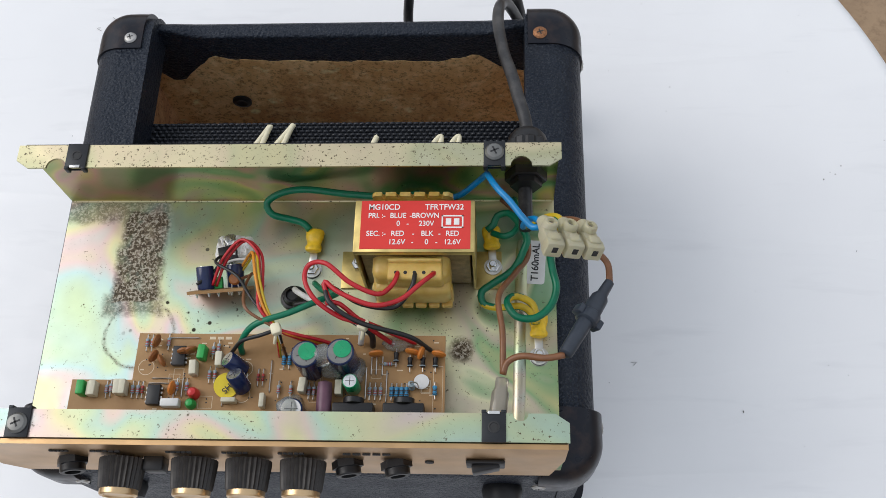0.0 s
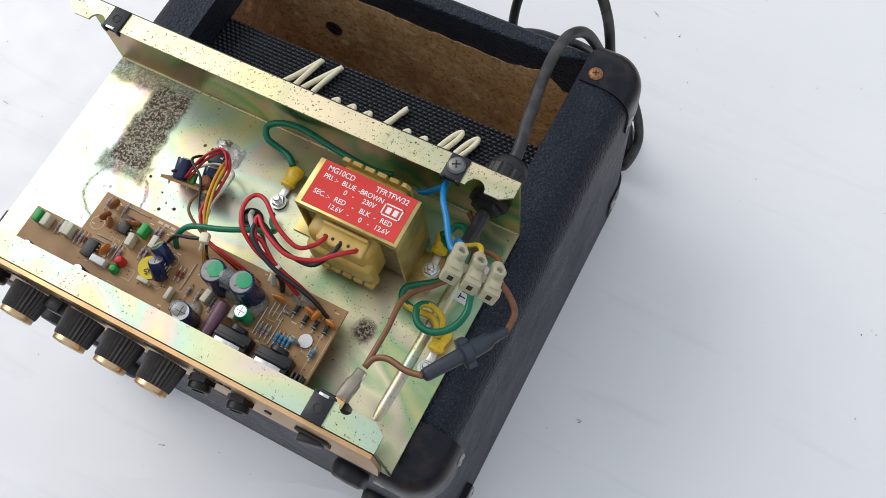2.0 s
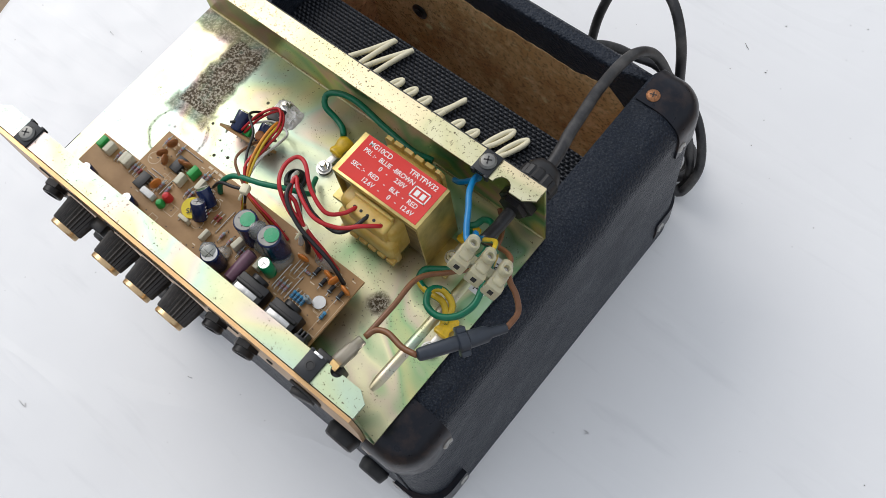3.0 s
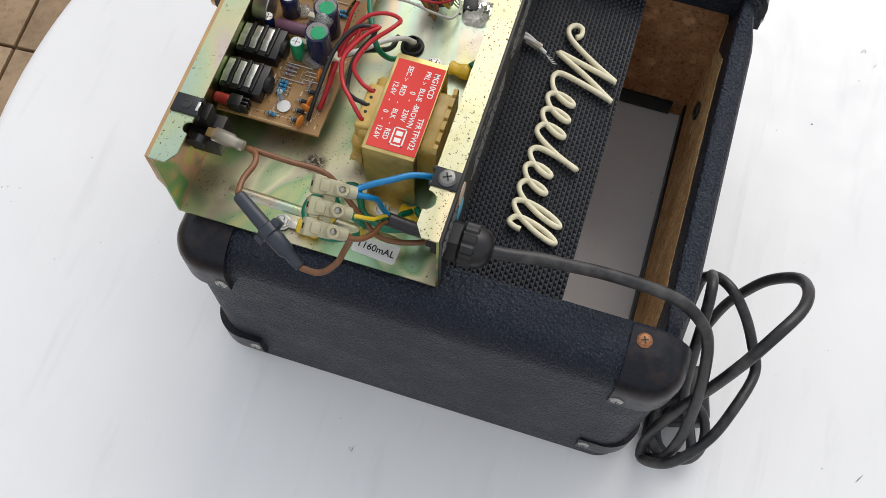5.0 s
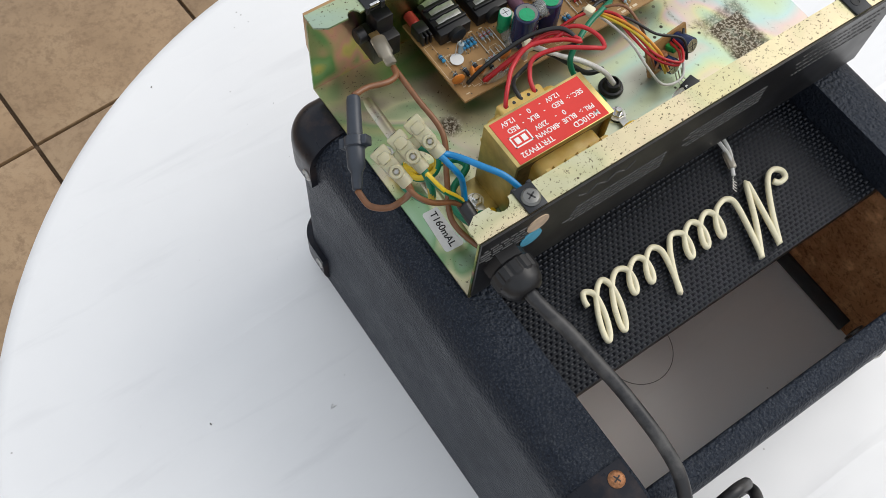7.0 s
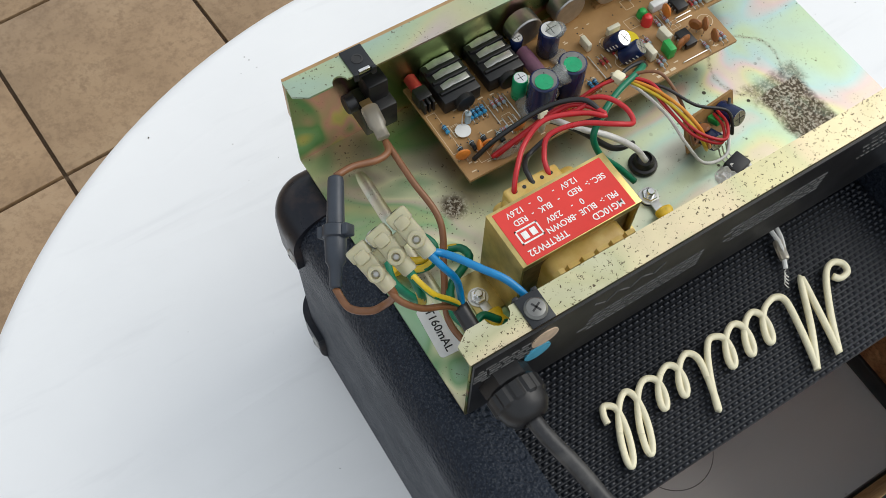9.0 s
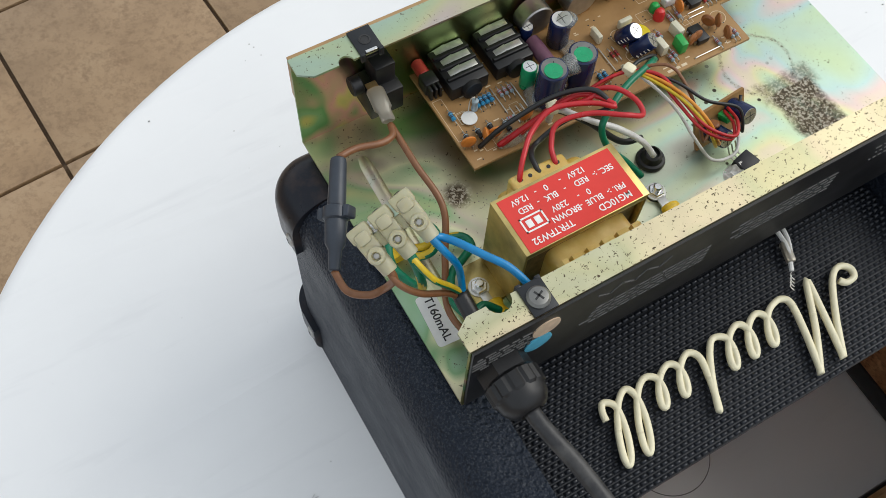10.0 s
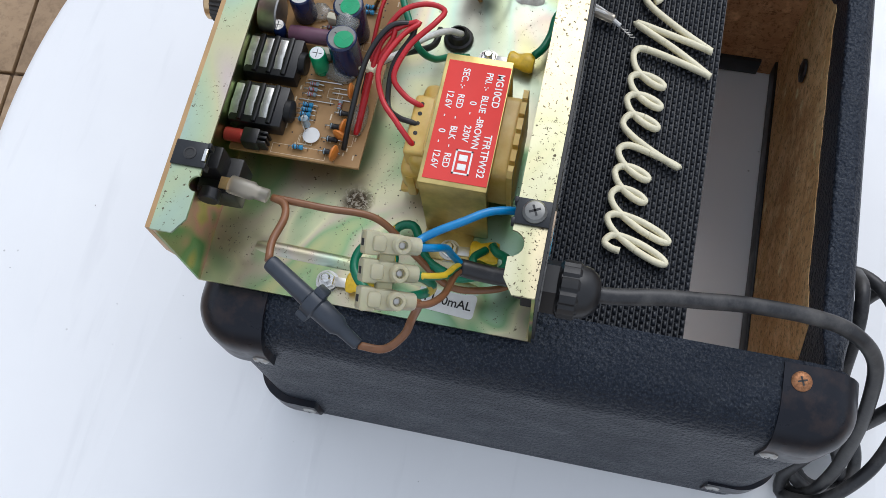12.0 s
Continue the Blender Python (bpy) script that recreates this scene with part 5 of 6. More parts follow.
def striped(pts, r, label, flip=0.7):
    """An earth wire: green, with a yellow side that lies below at first and turns up at the share flip of its length."""
    q = Mesh(W_GREEN)
    q.tube(pts, r, 12, 0.0018)
    rings = (len(q.f) - 2) // 12
    q.mats.append(W_YELLOW)
    mid = [sum((Vector(p) for p in q.v[i * 12:i * 12 + 12]), Vector()) / 12 for i in range(rings + 1)]
    for i in range(rings):
        d = (mid[i + 1] - mid[i]).normalized()
        side = d.cross(Vector((0, 0, 1)))
        u = min(1, max(0, (i / rings - flip) / 0.16 + 0.5))
        turn = math.pi * (1 - u)
        for k in range(12):
            a = (Vector(q.v[q.f[i * 12 + k][0]]) + Vector(q.v[q.f[i * 12 + k][1]])) / 2 - mid[i]
            angle = math.atan2(a.dot(side), a.z) - turn
            if math.cos(angle) > 0.35:
                q.k[i * 12 + k] = 1
    return solo("earth_wire", q, label, "wire", "earth wires", sharp=180)


wire("green_wire", W_GREEN, 0.0019, [(0.0580, 0.0038, 0.2030), (0.0451, 0.0018, 0.2030), (0.0214, 0.0049, 0.2000), (-0.0025, 0.0083, 0.1990), (-0.0162, 0.0072, 0.1970), (-0.0242, 0.0034, 0.1930), (-0.0215, -0.0018, 0.1900), (-0.0131, -0.0031, 0.1870), (-0.0054, -0.0055, 0.1870), (-0.0014, -0.0090, 0.1860)], "thick green earth wire along the rear wall", "earth wires")
striped([(0.0925, -0.0099, 0.1870), (0.0960, -0.0070, 0.1880), (0.0980, -0.0030, 0.1900), (0.1040, -0.0030, 0.1930), (0.1090, -0.0100, 0.1960), (0.1130, -0.0190, 0.1980), (0.1120, -0.0242, 0.1975), (0.1062, -0.0343, 0.1930), (0.0963, -0.0402, 0.1890), (0.0900, -0.0445, 0.1870), (0.0911, -0.0505, 0.1860), (0.0989, -0.0530, 0.1870), (0.1101, -0.0531, 0.1890), (0.1161, -0.0578, 0.1880), (0.1168, -0.0618, 0.1870)], 0.0019, "green and yellow earth wire coiled on the floor plate", 0.72)
striped([(0.1290, -0.0330, 0.2410), (0.1278, -0.0285, 0.2370), (0.1262, -0.0260, 0.2250), (0.1240, -0.0290, 0.2080), (0.1254, -0.0375, 0.2008), (0.1272, -0.0468, 0.1991), (0.1241, -0.0564, 0.1986), (0.1162, -0.0625, 0.1983), (0.1073, -0.0612, 0.1976), (0.1029, -0.0534, 0.1959), (0.1073, -0.0483, 0.1913), (0.1157, -0.0516, 0.1883), (0.1177, -0.0613, 0.1870)], 0.0019, "green and yellow earth wire looped to the terminal block", 0.80)
striped([(0.1120, -0.0190, 0.2110), (0.1165, -0.0200, 0.2190), (0.1230, -0.0215, 0.2290), (0.1272, -0.0265, 0.2370), (0.1292, -0.0335, 0.2410)], 0.0014, "green and yellow core of the mains cable", -0.2)
wire("brown_wire", W_BROWN, 0.0015, [(0.1005, -0.0965, 0.2185), (0.1004, -0.0759, 0.2168), (0.0987, -0.0555, 0.2105), (0.1068, -0.0391, 0.1987), (0.1140, -0.0234, 0.1875), (0.1115, -0.0060, 0.1862), (0.1060, 0.0030, 0.1860), (0.1000, 0.0085, 0.1870)], "brown wire lying along the floor plate to the cable gland", "mains wires")
wire("brown_wire", W_BROWN, 0.0016, [(0.1005, -0.0970, 0.2185), (0.1025, -0.0915, 0.2195), (0.1090, -0.0890, 0.2215), (0.1200, -0.0905, 0.2235), (0.1286, -0.0893, 0.2248)], "brown wire from the switch to the fuse holder", "mains wires")
wire("brown_wire", W_BROWN, 0.0016, [(0.1517, -0.0496, 0.2143), (0.1511, -0.0398, 0.2138), (0.1449, -0.0335, 0.2155), (0.1395, -0.0312, 0.2200), (0.1367, -0.0288, 0.2280), (0.1367, -0.0282, 0.2340), (0.1378, -0.0320, 0.2380)], "brown wire looped from the fuse holder to the terminal block", "mains wires")
wire("brown_wire", W_BROWN, 0.0014, [(0.1125, -0.0180, 0.2085), (0.1185, -0.0195, 0.2160), (0.1290, -0.0210, 0.2240), (0.1362, -0.0255, 0.2320), (0.1382, -0.0325, 0.2375)], "brown core of the mains cable", "mains wires")
wire("green_wire", W_GREEN, 0.0017, [(0.1065, 0.0070, 0.1900), (0.1085, -0.0030, 0.1930), (0.1080, -0.0120, 0.1935), (0.1020, -0.0160, 0.1930), (0.0955, -0.0120, 0.1880)], "green earth wire beside the cable sheath", "earth wires")
wire("blue_wire", W_BLUE, 0.0016, [(0.1200, -0.0345, 0.2440), (0.1180, -0.0325, 0.2410), (0.1145, -0.0320, 0.2385), (0.1099, -0.0268, 0.2382), (0.1040, -0.0181, 0.2376), (0.0976, -0.0095, 0.2356), (0.0934, -0.0002, 0.2306), (0.0924, 0.0036, 0.2240), (0.0895, 0.0045, 0.2170), (0.0797, 0.0017, 0.2060), (0.0737, 0.0028, 0.2000)], "blue wire passing under the rear lip", "mains wires")
wire("blue_wire", W_BLUE, 0.0015, [(0.1115, -0.0180, 0.2100), (0.1105, -0.0220, 0.2180), (0.1120, -0.0235, 0.2280), (0.1160, -0.0270, 0.2370), (0.1200, -0.0345, 0.2435)], "blue core of the mains cable", "mains wires")
wire("inner_cable", CORD, 0.0036, [(0.1125, 0.0110, 0.2085), (0.1122, 0.0020, 0.2070), (0.1122, -0.0080, 0.2070), (0.1122, -0.0190, 0.2095)], "black mains cable sheath inside the chassis")
# transformer leads
wire("red_wire", W_RED, 0.00118, [(0.0500, -0.0459, 0.2180), (0.0498, -0.0497, 0.2205), (0.0477, -0.0546, 0.2215), (0.0418, -0.0602, 0.2250), (0.0291, -0.0561, 0.2290), (0.0172, -0.0471, 0.2310), (0.0083, -0.0460, 0.2265), (0.0069, -0.0538, 0.2270), (0.0123, -0.0635, 0.2270), (0.0231, -0.0700, 0.2215), (0.0345, -0.0727, 0.2168), (0.0473, -0.0765, 0.1990)], "red transformer lead arching to the circuit board", "transformer leads")
wire("red_wire", W_RED, 0.00118, [(0.0681, -0.0463, 0.2180), (0.0663, -0.0493, 0.2212), (0.0611, -0.0550, 0.2240), (0.0522, -0.0627, 0.2242), (0.0397, -0.0664, 0.2270), (0.0239, -0.0604, 0.2275), (0.0167, -0.0547, 0.2270), (0.0172, -0.0592, 0.2265), (0.0235, -0.0683, 0.2235), (0.0352, -0.0715, 0.2180), (0.0582, -0.0760, 0.1995)], "red transformer lead arching to the circuit board", "transformer leads")
wire("black_wire", W_BLACK, 0.00118, [(0.0585, -0.0465, 0.2180), (0.0583, -0.0501, 0.2200), (0.0567, -0.0554, 0.2190), (0.0484, -0.0624, 0.2130), (0.0333, -0.0630, 0.2190), (0.0205, -0.0569, 0.2240), (0.0170, -0.0577, 0.2260), (0.0206, -0.0665, 0.2275), (0.0345, -0.0738, 0.2225), (0.0560, -0.0768, 0.2120), (0.0657, -0.0795, 0.1990)], "black transformer lead running to the circuit board", "transformer leads")
wire("red_wire", W_RED, 0.00118, [(0.0176, -0.0655, 0.2265), (0.0236, -0.0647, 0.2240), (0.0343, -0.0712, 0.2170), (0.0479, -0.0735, 0.2080), (0.0568, -0.0755, 0.1995)], "red transformer lead tied to the others", "transformer leads")
wire("black_wire", W_BLACK, 0.0015, [(-0.0055, -0.0528, 0.1900), (0.0069, -0.0537, 0.1950), (0.0203, -0.0635, 0.2070), (0.0335, -0.0725, 0.2145), (0.0377, -0.0750, 0.2080), (0.0373, -0.0775, 0.1990)], "black wire from the floor grommet", "transformer leads")
wire("green_wire", W_GREEN, 0.00155, [(-0.0272, -0.0812, 0.1980), (-0.0262, -0.0780, 0.2060), (-0.0180, -0.0722, 0.2150), (-0.0012, -0.0668, 0.2172), (0.0120, -0.0605, 0.2165), (0.0195, -0.0555, 0.2120), (0.0168, -0.0505, 0.2010), (0.0090, -0.0455, 0.1915), (0.0028, -0.0385, 0.1835)], "green earth wire arching from the circuit board", "earth wires")
wire("white_wire", W_WHITE, 0.0015, [(-0.0066, -0.0433, 0.1870), (-0.0019, -0.0486, 0.1950), (0.0086, -0.0565, 0.2030), (0.0205, -0.0640, 0.2080), (0.0328, -0.0720, 0.2150), (0.0315, -0.0765, 0.1995)], "white wire out of the floor grommet", "speaker wires")
solo("grommet", Mesh(BLACK).lathe([(0.0068, 0), (0.0070, 0.001), (0.0064, 0.0024), (0.0052, 0.0028), (0.0042, 0.0060), (0.0032, 0.0066), (0.0026, 0.0050), (0.0001, 0.0050)], pose(-0.0083, -0.0454, CZ), 24), "black rubber grommet in the chassis floor", "grommet")


def tie(at, turn, label):
    q = Mesh(CREAM)
    q.box((0, 0, 0), (0.0052, 0.0060, 0.0050), 0.0015, m=pose(*at, 0, 0, turn))
    q.tube([at, (at[0] - 0.0002, at[1] - 0.0032, at[2] - 0.0010), (at[0] - 0.0012, at[1] - 0.0056, at[2] - 0.0046)], 0.0008, 8)
    solo("cable_tie", q, label, "cable tie", "cable ties")


tie((-0.0076, -0.0742, 0.2143), 20, "cream nylon cable tie round thin wires")
tie((0.0345, -0.0727, 0.2165), -20, "cream nylon cable tie round transformer leads")
# thin bundle from the small board to the tie
TIE = (-0.0076, -0.0742, 0.2143)
RED_RUN = [(-0.0165, -0.0637, 0.2170), (-0.0183, -0.0484, 0.2150), (-0.0211, -0.0337, 0.2125), (-0.0308, -0.0252, 0.2094), (-0.0409, -0.0333, 0.2037), (-0.0471, -0.0444, 0.1957)]
ORANGE_RUN = [(-0.0152, -0.0621, 0.2164), (-0.0196, -0.0480, 0.2170), (-0.0230, -0.0349, 0.2131), (-0.0278, -0.0297, 0.2017), (-0.0332, -0.0320, 0.1935), (-0.0385, -0.0400, 0.1930)]
WHITE_RUN = [(-0.0156, -0.0641, 0.2087), (-0.0209, -0.0511, 0.2028), (-0.0234, -0.0381, 0.1955), (-0.0286, -0.0279, 0.1879), (-0.0418, -0.0269, 0.1859), (-0.0500, -0.0370, 0.1900)]
BLACK_RUN = [(-0.0205, -0.0595, 0.2157), (-0.0303, -0.0457, 0.2111), (-0.0430, -0.0370, 0.2075), (-0.0430, -0.0298, 0.1985), (-0.0470, -0.0370, 0.1960), (-0.0541, -0.0455, 0.1993)]
BROWN_RUN = [(-0.0220, -0.0656, 0.2184), (-0.0256, -0.0523, 0.2121), (-0.0263, -0.0411, 0.2016), (-0.0290, -0.0368, 0.1910), (-0.0380, -0.0420, 0.1935)]
for mat, name, run, dx, dz in ((W_RED, "red", RED_RUN, 0.0, 0.0), (W_RED, "red", RED_RUN, 0.0016, -0.0014), (W_ORANGE, "orange", ORANGE_RUN, 0.0, 0.0), (W_YELLOW, "yellow", ORANGE_RUN, 0.0015, -0.0010), (W_WHITE, "white", WHITE_RUN, 0.0, 0.0), (W_BLACK, "black", BLACK_RUN, 0.0, 0.0), (W_BROWN, "brown", BROWN_RUN, 0.0, 0.0)):
    down = [(-0.0058 - dx, -0.0790, 0.2080), (-0.0050 - 2 * dx, -0.0830, 0.1985)]
    wire(name + "_wire", mat, 0.00080, down[::-1] + [TIE] + [(x + dx, y, z + dz) for x, y, z in run], "thin %s wire of the bundle to the small board" % name, "thin wires", 8)
wire("black_wire", W_BLACK, 0.0010, [(-0.0080, -0.0745, 0.2138), (-0.0150, -0.0768, 0.2130), (-0.0250, -0.0785, 0.2090), (-0.0325, -0.0812, 0.1985)], "thin black wire curling to the circuit board", "thin wires", 8)
for dx, mat, name in ((0.0, W_RED, "red"), (0.0022, W_ORANGE, "orange"), (0.0044, W_RED, "red")):
    wire(name + "_wire", mat, 0.0009, [(-0.0076, -0.0742, 0.2140), (-0.0020 + dx, -0.0762, 0.2120), (0.0060 + 2 * dx, -0.0775, 0.2060), (0.0150 + 2 * dx, -0.0790, 0.1985)], "thin %s wire across the circuit board" % name, "thin wires", 8)


# ---- switch with tags ----
def power_switch():
    s = thing("power_switch", (0.0927, -0.12, 0.2), "black power switch body behind the front wall with a sleeved tag", "switch")
    q = Mesh(BLACK).box((0.0927, -0.1225, 0.2070), (0.0165, 0.0165, 0.0150), 0.0010)
    q.box((0.0905, -0.1250, 0.2200), (0.0100, 0.0110, 0.0120), 0.0010)
    q.rod((0.1010, -0.1230, 0.2170), (0.1060, -0.1230, 0.2170), 0.0045, 16)
    part("switch_body", q, s)
    part("blade_tag", Mesh(BRASS).box((0.0983, -0.1160, 0.2195), (0.0050, 0.0070, 0.0009)), s)
    m = axis_pose((0.0982, -0.1155, 0.2195), (0.1006, -0.0965, 0.2185))
    sl = Mesh(CLEAR).lathe([(0.0036, 0), (0.0040, 0.001), (0.0040, 0.010), (0.0030, 0.0115), (0.0030, 0.0165), (0.0024, 0.017)], m @ Matrix.Diagonal((1, 0.62, 1, 1)), 18)
    part("tag_sleeve", sl, s, "cloudy clear tag sleeve")
    part("tag", Mesh(TIN).box((0, 0, 0.007), (0.0050, 0.0018, 0.012), 0.0003, m=m), s, "tinned push-on tag")


power_switch()


# ---- terminal block ----
def terminal_block():
    POLY = Mat("milky_polythene", (0.72, 0.69, 0.55), 0.42)
    POLY.color(POLY.ramp(POLY.noise(140, 3), [(0.3, (0.74, 0.69, 0.46)), (0.7, (0.81, 0.77, 0.57))]))
    POLY.b.inputs["Subsurface Weight"].default_value = 0.3
    POLY.b.inputs["Transmission Weight"].default_value = 0.55
    POLY.b.inputs["Subsurface Radius"].default_value = (0.004, 0.0035, 0.0025)
    POLY = POLY.m
    # poles side by side; wires run along local y, clamp screws point along local z
    across = Vector((0.0092, 0.0007, -0.0036)).normalized()
    along = Vector((-0.0042, 0.0186, -0.0077))
    along = (along - across * along.dot(across)).normalized()
    base = Matrix.Translation((0.1305, -0.0398, 0.2444)) @ Matrix((across, along, across.cross(along))).transposed().to_4x4()
    t = thing("terminal_block", (0.1305, -0.0398, 0.2400), "milky white three-way screw terminal block on its wires", "terminal block")
    for k in range(3):
        m = base @ pose((k - 1) * 0.0099, 0, 0)
        q = Mesh(POLY)
        q.box((0, -0.0070, -0.0002), (0.0086, 0.0060, 0.0082), 0.0011, m=m)
        q.box((0, -0.0005, -0.0004), (0.0076, 0.0100, 0.0074), 0.0016, m=m)
        q.lathe([(0.0034, 0), (0.0034, 0.0050), (0.0032, 0.0096), (0.0027, 0.0104), (0.0016, 0.0104), (0.0014, 0.0070), (0.0001, 0.0068)], m @ pose(0, 0.0008, 0, -90), 22)
        q.box((0, -0.0048, 0.0030), (0.0060, 0.0052, 0.0046), 0.0016, m=m)
        q.lathe([(0.0037, 0), (0.0034, 0.0056), (0.0029, 0.0063), (0.0018, 0.0063), (0.0015, 0.0044), (0.0001, 0.0043)], m @ pose(0, 0.0032, 0), 22)
        if k < 2:
            q.box((0.0049, -0.0008, -0.0010), (0.0040, 0.0060, 0.0040), 0.0008, m=m)
        p = part("pole", q, t, "milky plastic pole with a screw well")
        part("wire_entry", Mesh(TEXT_K).box((0, -0.0100, 0.0004), (0.0026, 0.0006, 0.0030), 0.0002, m=m), p, "dark square wire entry")
        part("clamp_screw", Mesh(STEEL).lathe([(0.0013, 0.0040), (0.0013, 0.0048), (0.0009, 0.0050), (0.0001, 0.0050)], m @ pose(0, 0.0032, 0), 12), p, "steel clamp screw")


terminal_block()


# ---- in-line fuse holder ----
def fuse_holder():
    a, e = Vector((0.1286, -0.0893, 0.2248)), Vector((0.1517, -0.0496, 0.2143))
    t = thing("fuse_holder", tuple((a + e) / 2), "slate grey in-line fuse holder hanging on brown wires", "fuse holder")
    d = (e - a).normalized()
    m = Matrix.Translation(a) @ d.to_track_quat("Z", "Y").to_matrix().to_4x4()
    L = (e - a).length
    part("body", Mesh(GREY).lathe([(0.0022, 0), (0.0031, 0.0006), (0.0034, 0.002), (0.0038, 0.019), (0.0038, 0.022)], m, 24), t)
    q = Mesh(GREY).lathe([(0.0042, 0.0205), (0.0055, 0.0212), (0.0055, 0.0258), (0.0046, 0.0265)], m, 24)
    for k in (0, 180):
        q.box((0.0060, 0, 0.0235), (0.0030, 0.0062, 0.0050), 0.0008, m=m @ pose(0, 0, 0, 0, 0, k + 30))
    part("collar", q, t, "collar with two lugs")
    part("cap", Mesh(GREY).lathe([(0.0044, 0.026), (0.0046, 0.0268), (0.0042, 0.036), (0.0028, 0.0385), (0.0024, L - 0.0005), (0.0019, L)], m, 24), t, "tapered cap")


fuse_holder()


# ---- mains cord ----
def mains_cord():
    pts = [(0.1135, 0.0340, 0.2100), (0.1125, 0.0440, 0.2095), (0.1091, 0.0586, 0.2073), (0.1059, 0.0756, 0.2030), (0.1016, 0.0954, 0.1957), (0.0985, 0.1220, 0.1865), (0.0995, 0.1400, 0.1790), (0.1040, 0.1550, 0.1620), (0.1120, 0.1640, 0.1320), (0.1230, 0.1710, 0.0900), (0.1340, 0.1740, 0.0480), (0.1400, 0.1710, 0.0170), (0.1340, 0.1620, 0.0045), (0.1000, 0.1620, 0.0040), (0.0600, 0.1640, 0.0200), (0.0330, 0.1630, 0.0600), (0.0345, 0.1640, 0.0820)]
    loop = [(0.0400, 0.1690, 0.0960), (0.0480, 0.1790, 0.0980), (0.0570, 0.1910, 0.0870), (0.0670, 0.2010, 0.0730), (0.0820, 0.2075, 0.0660), (0.1100, 0.1985, 0.0680), (0.1310, 0.1890, 0.0560), (0.1450, 0.1740, 0.0340), (0.1420, 0.1600, 0.0120), (0.1330, 0.1580, 0.0200)]
    over = [(0.1290, 0.1590, 0.0480), (0.1210, 0.1660, 0.0780), (0.1150, 0.1740, 0.1150), (0.1070, 0.1815, 0.1460), (0.0930, 0.1910, 0.1630), (0.0740, 0.2022, 0.1600), (0.0560, 0.2070, 0.1480), (0.0420, 0.2050, 0.1300), (0.0370, 0.1960, 0.1080), (0.0355, 0.1900, 0.0820), (0.0370, 0.1840, 0.0480), (0.0500, 0.1790, 0.0160), (0.0720, 0.1760, 0.0100)]
    c = thing("coiled_mains_lead", (0.1, 0.17, 0), "dark grey mains lead coiled behind the cabinet", "mains lead")
    part("cable", Mesh(CORD).tube(pts + loop + over, 0.0034, 14, 0.003), c, sharp=180)
    # two slack turns between the cabinet and the plug
    turns = [(0.0480, 0.1600, 0.1150), (0.0600, 0.1590, 0.1280), (0.0760, 0.1600, 0.1220), (0.0920, 0.1630, 0.0950), (0.1080, 0.1700, 0.0560), (0.1200, 0.1850, 0.0240), (0.1290, 0.1900, 0.0090), (0.1330, 0.1800, 0.0050), (0.1290, 0.1700, 0.0060), (0.1180, 0.1650, 0.0100), (0.1050, 0.1660, 0.0170), (0.0980, 0.1760, 0.0270), (0.1060, 0.1900, 0.0260), (0.1200, 0.1960, 0.0160), (0.1330, 0.1900, 0.0130), (0.1370, 0.1740, 0.0140), (0.1280, 0.1610, 0.0180), (0.1120, 0.1600, 0.0240), (0.0800, 0.1610, 0.0200)]
    part("cable", Mesh(CORD).tube(turns, 0.0034, 14, 0.003), c, sharp=180)
    q = Mesh(BLACK)
    m = pose(0.0930, 0.1780, 0.0125, 8, 0, 14)
    q.box((0, 0, 0), (0.040, 0.032, 0.022), 0.006, m=m, seg=3)
    q.lathe([(0.0062, 0), (0.0050, 0.010), (0.0042, 0.016)], m @ pose(-0.019, 0, 0, 0, -90, 0), 18)
    part("plug", q, c, "black moulded mains plug")


mains_cord()


# ---- script badge on the grille ----
def badge():
    """A cream scroll: a curl, a zigzag, low loops and tall narrow loops, drawn in one line."""
    z = WZ + 0.0042
    pts = [(-0.0685, 0.0405), (-0.0710, 0.0432), (-0.0762, 0.0425), (-0.0775, 0.0380), (-0.0730, 0.0348), (-0.0660, 0.0385), (-0.0545, 0.0545), (-0.0448, 0.0708), (-0.0452, 0.0690), (-0.0505, 0.0500), (-0.0545, 0.0345), (-0.0530, 0.0350), (-0.0420, 0.0545), (-0.0305, 0.0716), (-0.0312, 0.0700), (-0.0370, 0.0520), (-0.0402, 0.0385), (-0.0375, 0.0345)]

    def coil(x, w, top, turns, fat=0.0042):
        """Slanted loops from the base line up to top, one every w."""
        for i in range(turns):
            for u in np.linspace(0, 1, 9)[:-1]:
                k = 2 * math.pi * u
                y = (top - 0.0345) * (0.5 - 0.5 * math.cos(k))
                pts.append((x + w * (i + u) + fat * math.sin(k) + 0.42 * y, 0.0345 + y))

    coil(-0.0330, 0.0115, 0.0512, 3)
    coil(0.0035, 0.0125, 0.0638, 1, 0.0024)
    coil(0.0180, 0.0118, 0.0505, 2)
    coil(0.0430, 0.0108, 0.0638, 2, 0.0046)
    pts.extend([(0.0660, 0.0350), (0.0685, 0.0385), (0.0692, 0.0425)])
    line = smooth_line([(0.0057 + 0.972 * px, 0.0029 + 0.972 * py, 0) for px, py in pts], 0.0010)
    t = thing("script_badge", (0, 0.05, WZ + 0.0012), "raised cream plastic scroll badge on the grille cloth", "badge")
    n = len(line) // 10 + 1
    for k in range(0, len(line) - 2, n):
        q = Mesh(CREAM).tube([tuple(p) for p in line[k:k + n + 1]], 0.00155, 12, 0.0010)
        q.v = [(vx, vy, z + vz * (2.0 if vz < 0 else 0.8)) for vx, vy, vz in q.v]
        part("stroke", q, t, sharp=180)


badge()


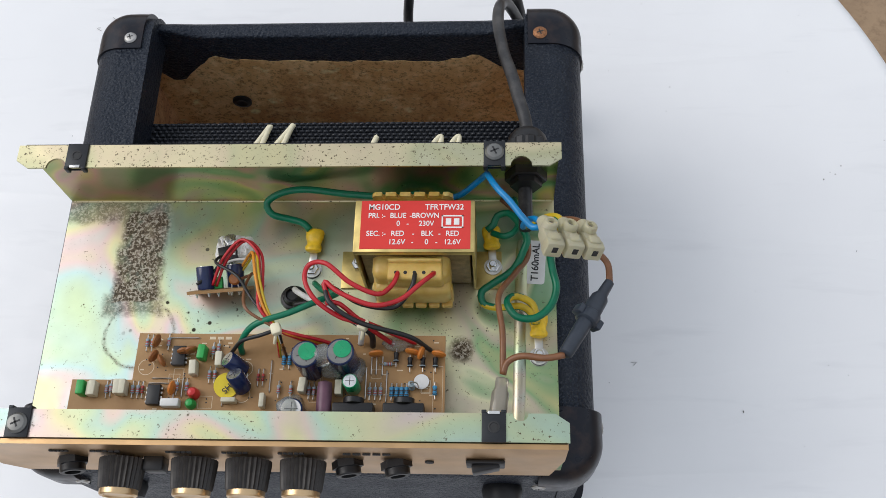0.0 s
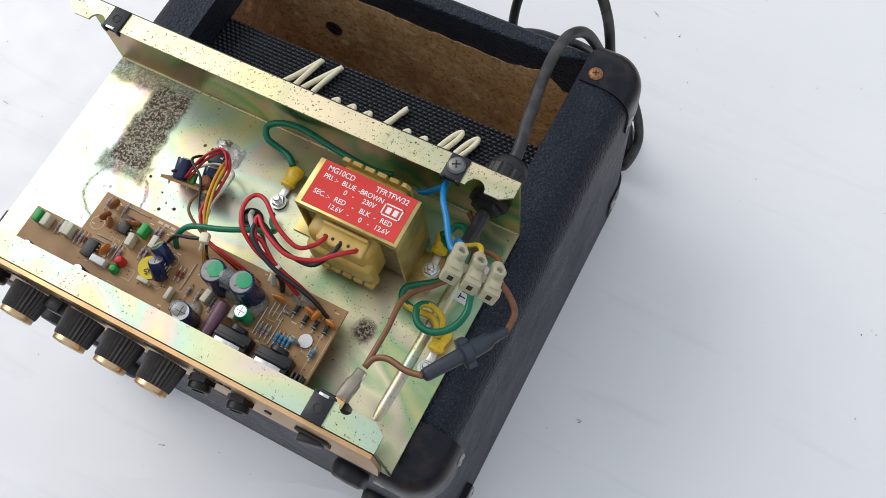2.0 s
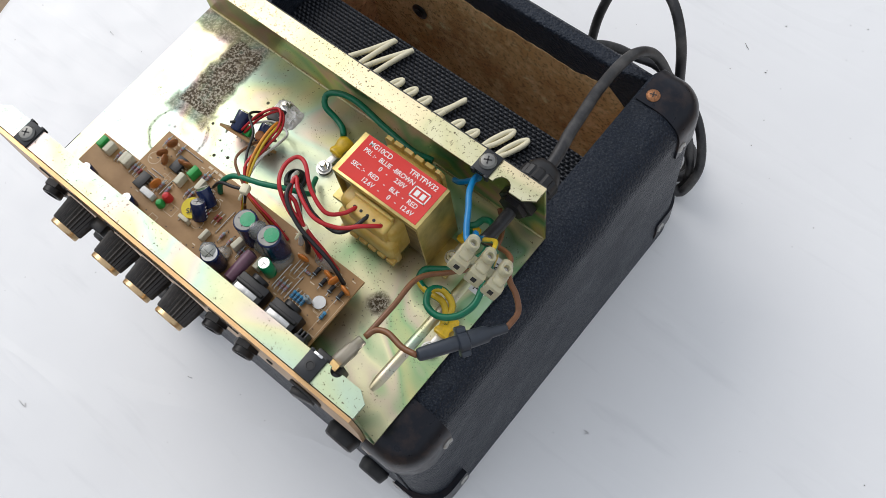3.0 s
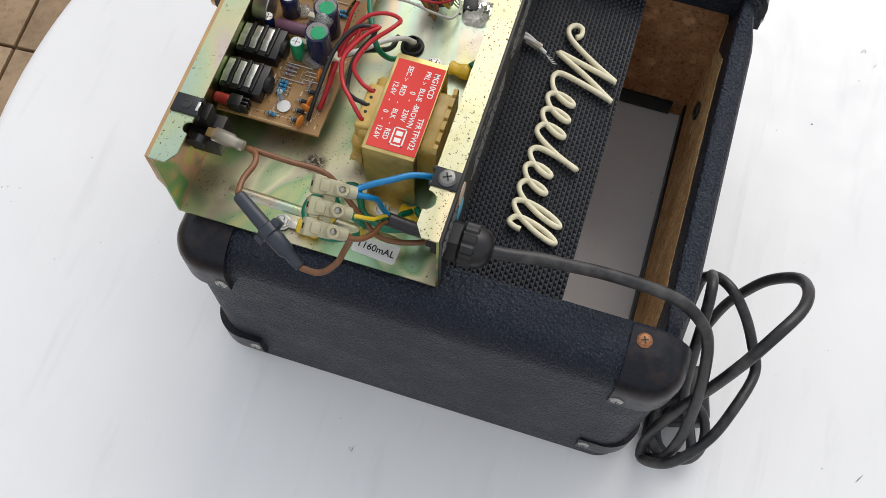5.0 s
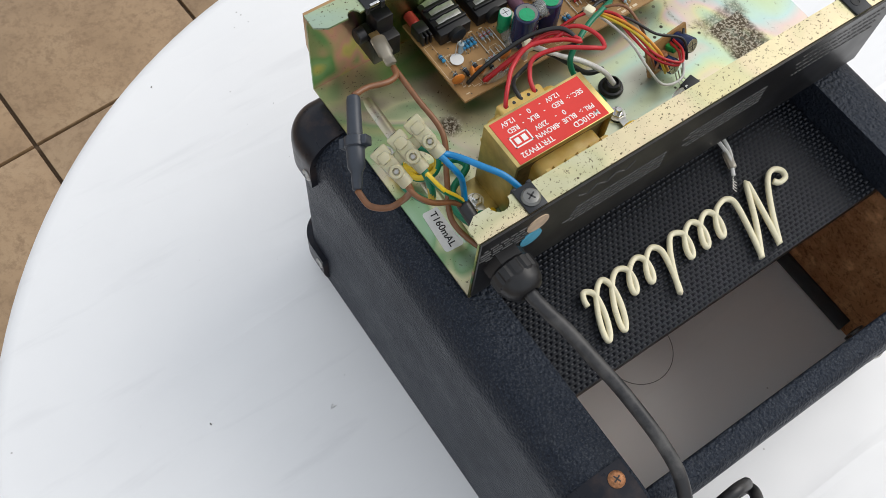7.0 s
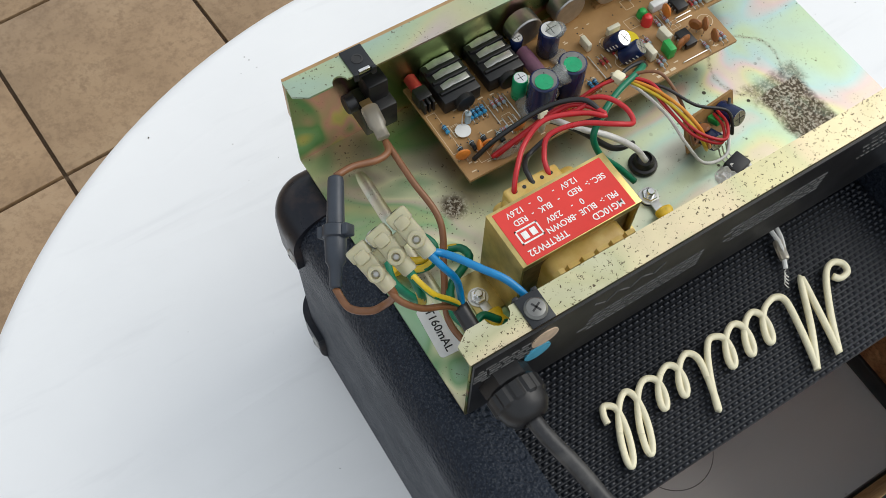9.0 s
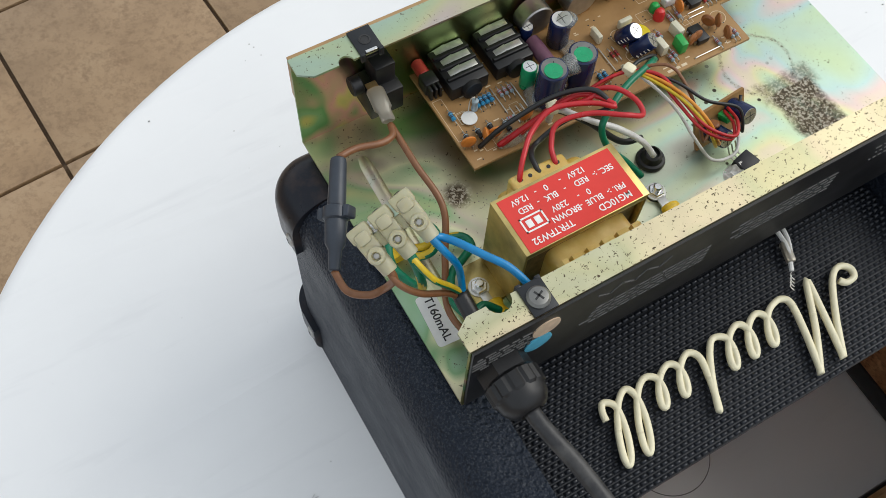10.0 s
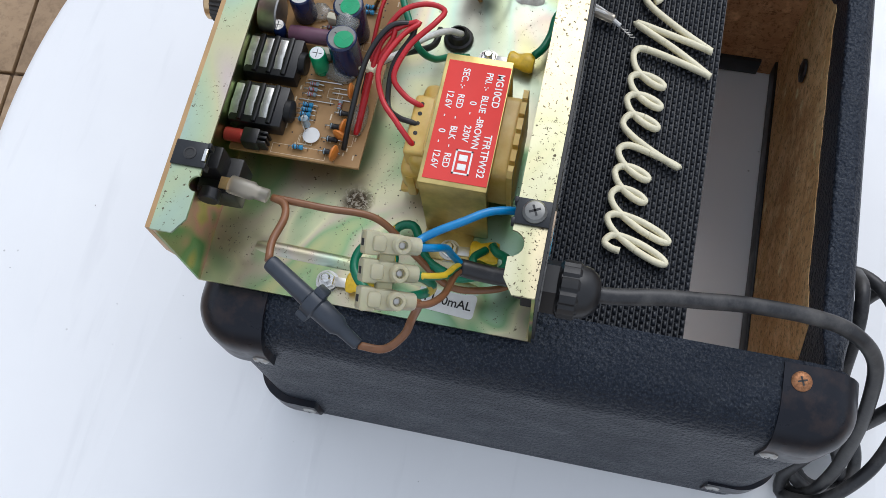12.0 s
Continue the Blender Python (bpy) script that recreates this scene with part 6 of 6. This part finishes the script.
# ---- loose speaker lead with spade tags ----
def speaker_lead():
    t = thing("speaker_lead", (-0.0478, 0.0224, WZ + 0.001), "loose white speaker lead with a clear sleeved tag on the grille", "wire")
    part("tag_sleeve", Mesh(CLEAR).box((0, 0, 0), (0.0046, 0.011, 0.0036), 0.0012, m=pose(-0.0488, 0.0189, WZ + 0.0040, 0, 0, -18)), t, "clear tag sleeve")
    part("tag", Mesh(BRIGHT).box((0, 0, 0), (0.0034, 0.010, 0.0012), 0.0003, m=pose(-0.0488, 0.0189, WZ + 0.0042, 0, 0, -18)), t, "bright spade tag")
    part("lead", Mesh(W_WHITE).tube([(-0.0513, 0.0034, WZ + 0.0050), (-0.0508, 0.0114, WZ + 0.0048), (-0.0493, 0.0184, WZ + 0.0050), (-0.0448, 0.0274, WZ + 0.0030)], 0.0012, 8), t, "white lead")
    part("lead", Mesh(W_WHITE).tube([(-0.0558, 0.0034, WZ + 0.0040), (-0.0533, 0.0134, WZ + 0.0045), (-0.0483, 0.0224, WZ + 0.0045)], 0.0011, 8), t, "white lead")
    q = Mesh(STEEL)
    for k in range(4):
        q.tube([(-0.0453 + 0.0012 * k, 0.0274 + 0.0014 * k, WZ + 0.0020), (-0.0428 + 0.0012 * k, 0.0289 + 0.0014 * k, WZ + 0.0028), (-0.0438 + 0.0012 * k, 0.0314 + 0.0014 * k, WZ + 0.0018)], 0.0003, 6)
    part("frayed_strands", q, t, "frayed bare wire strands")


speaker_lead()


# ---- marks on the table ----
def crumbs():
    q = Mesh(plain("dark_crumbs", (0.05, 0.04, 0.035), 0.8))
    rng = random.Random(21)
    for k in range(110):
        a, d = rng.uniform(0, 2 * math.pi), rng.uniform(0.16, 0.43)
        x, y = -0.0132 + d * math.cos(a), 0.0697 + d * math.sin(a)
        if X0 - 0.004 < x < X1 + 0.004 and Y0 - 0.004 < y < Y1 + 0.004:
            continue
        s = rng.choice((0.0002, 0.0003, 0.0004, 0.0006))
        if rng.random() < 0.12:
            q.tube([(x, y, 0.0003), (x + rng.uniform(-0.004, 0.004), y + rng.uniform(-0.004, 0.004), 0.0006), (x + rng.uniform(-0.006, 0.006), y + rng.uniform(-0.006, 0.006), 0.0003)], 0.00012, 5)
        else:
            q.box((0, 0, 0), (s * rng.uniform(1, 2.4), s, s * 0.6), m=pose(x, y, s * 0.3, 0, 0, rng.uniform(0, 180)))
    solo("crumbs", q, "scattered dark crumbs and hairs on the table", "crumbs", kind="stuff")


def pencil_ring():
    q = Mesh(plain("pencil_grey", (0.2, 0.2, 0.21), 0.7))
    c, r = Vector((0.0, 0.055, 0.0001)), 0.0245
    pts = [(c.x + r * math.cos(a), c.y + r * math.sin(a), c.z) for a in np.linspace(0.2, 6.1, 40)]
    q.tube(pts, 0.00028, 6)
    solo("drawn_ring", q, "thin grey ring drawn on the table", "mark")


crumbs()
pencil_ring()


# ---- floor tiles ----
def tiles():
    s, gap = 0.333, 0.006
    data = Mesh(TILE).box((0, 0, 0), (s - gap, s - gap, 0.012), 0.0015).data("tile")
    m = Matrix.Translation((0.278, -0.838, FLOOR_Z - 0.006)) @ pose(0, 0, 0, 0, 0, 4.0)
    for i in range(-9, 9):
        for j in range(-6, 10):
            part("tile", data, floor, m=m @ pose((i + 0.5) * s, (j - 0.5) * s, 0, 0, 0, 90 * ((i * 7 + j * 3) % 4)))


tiles()
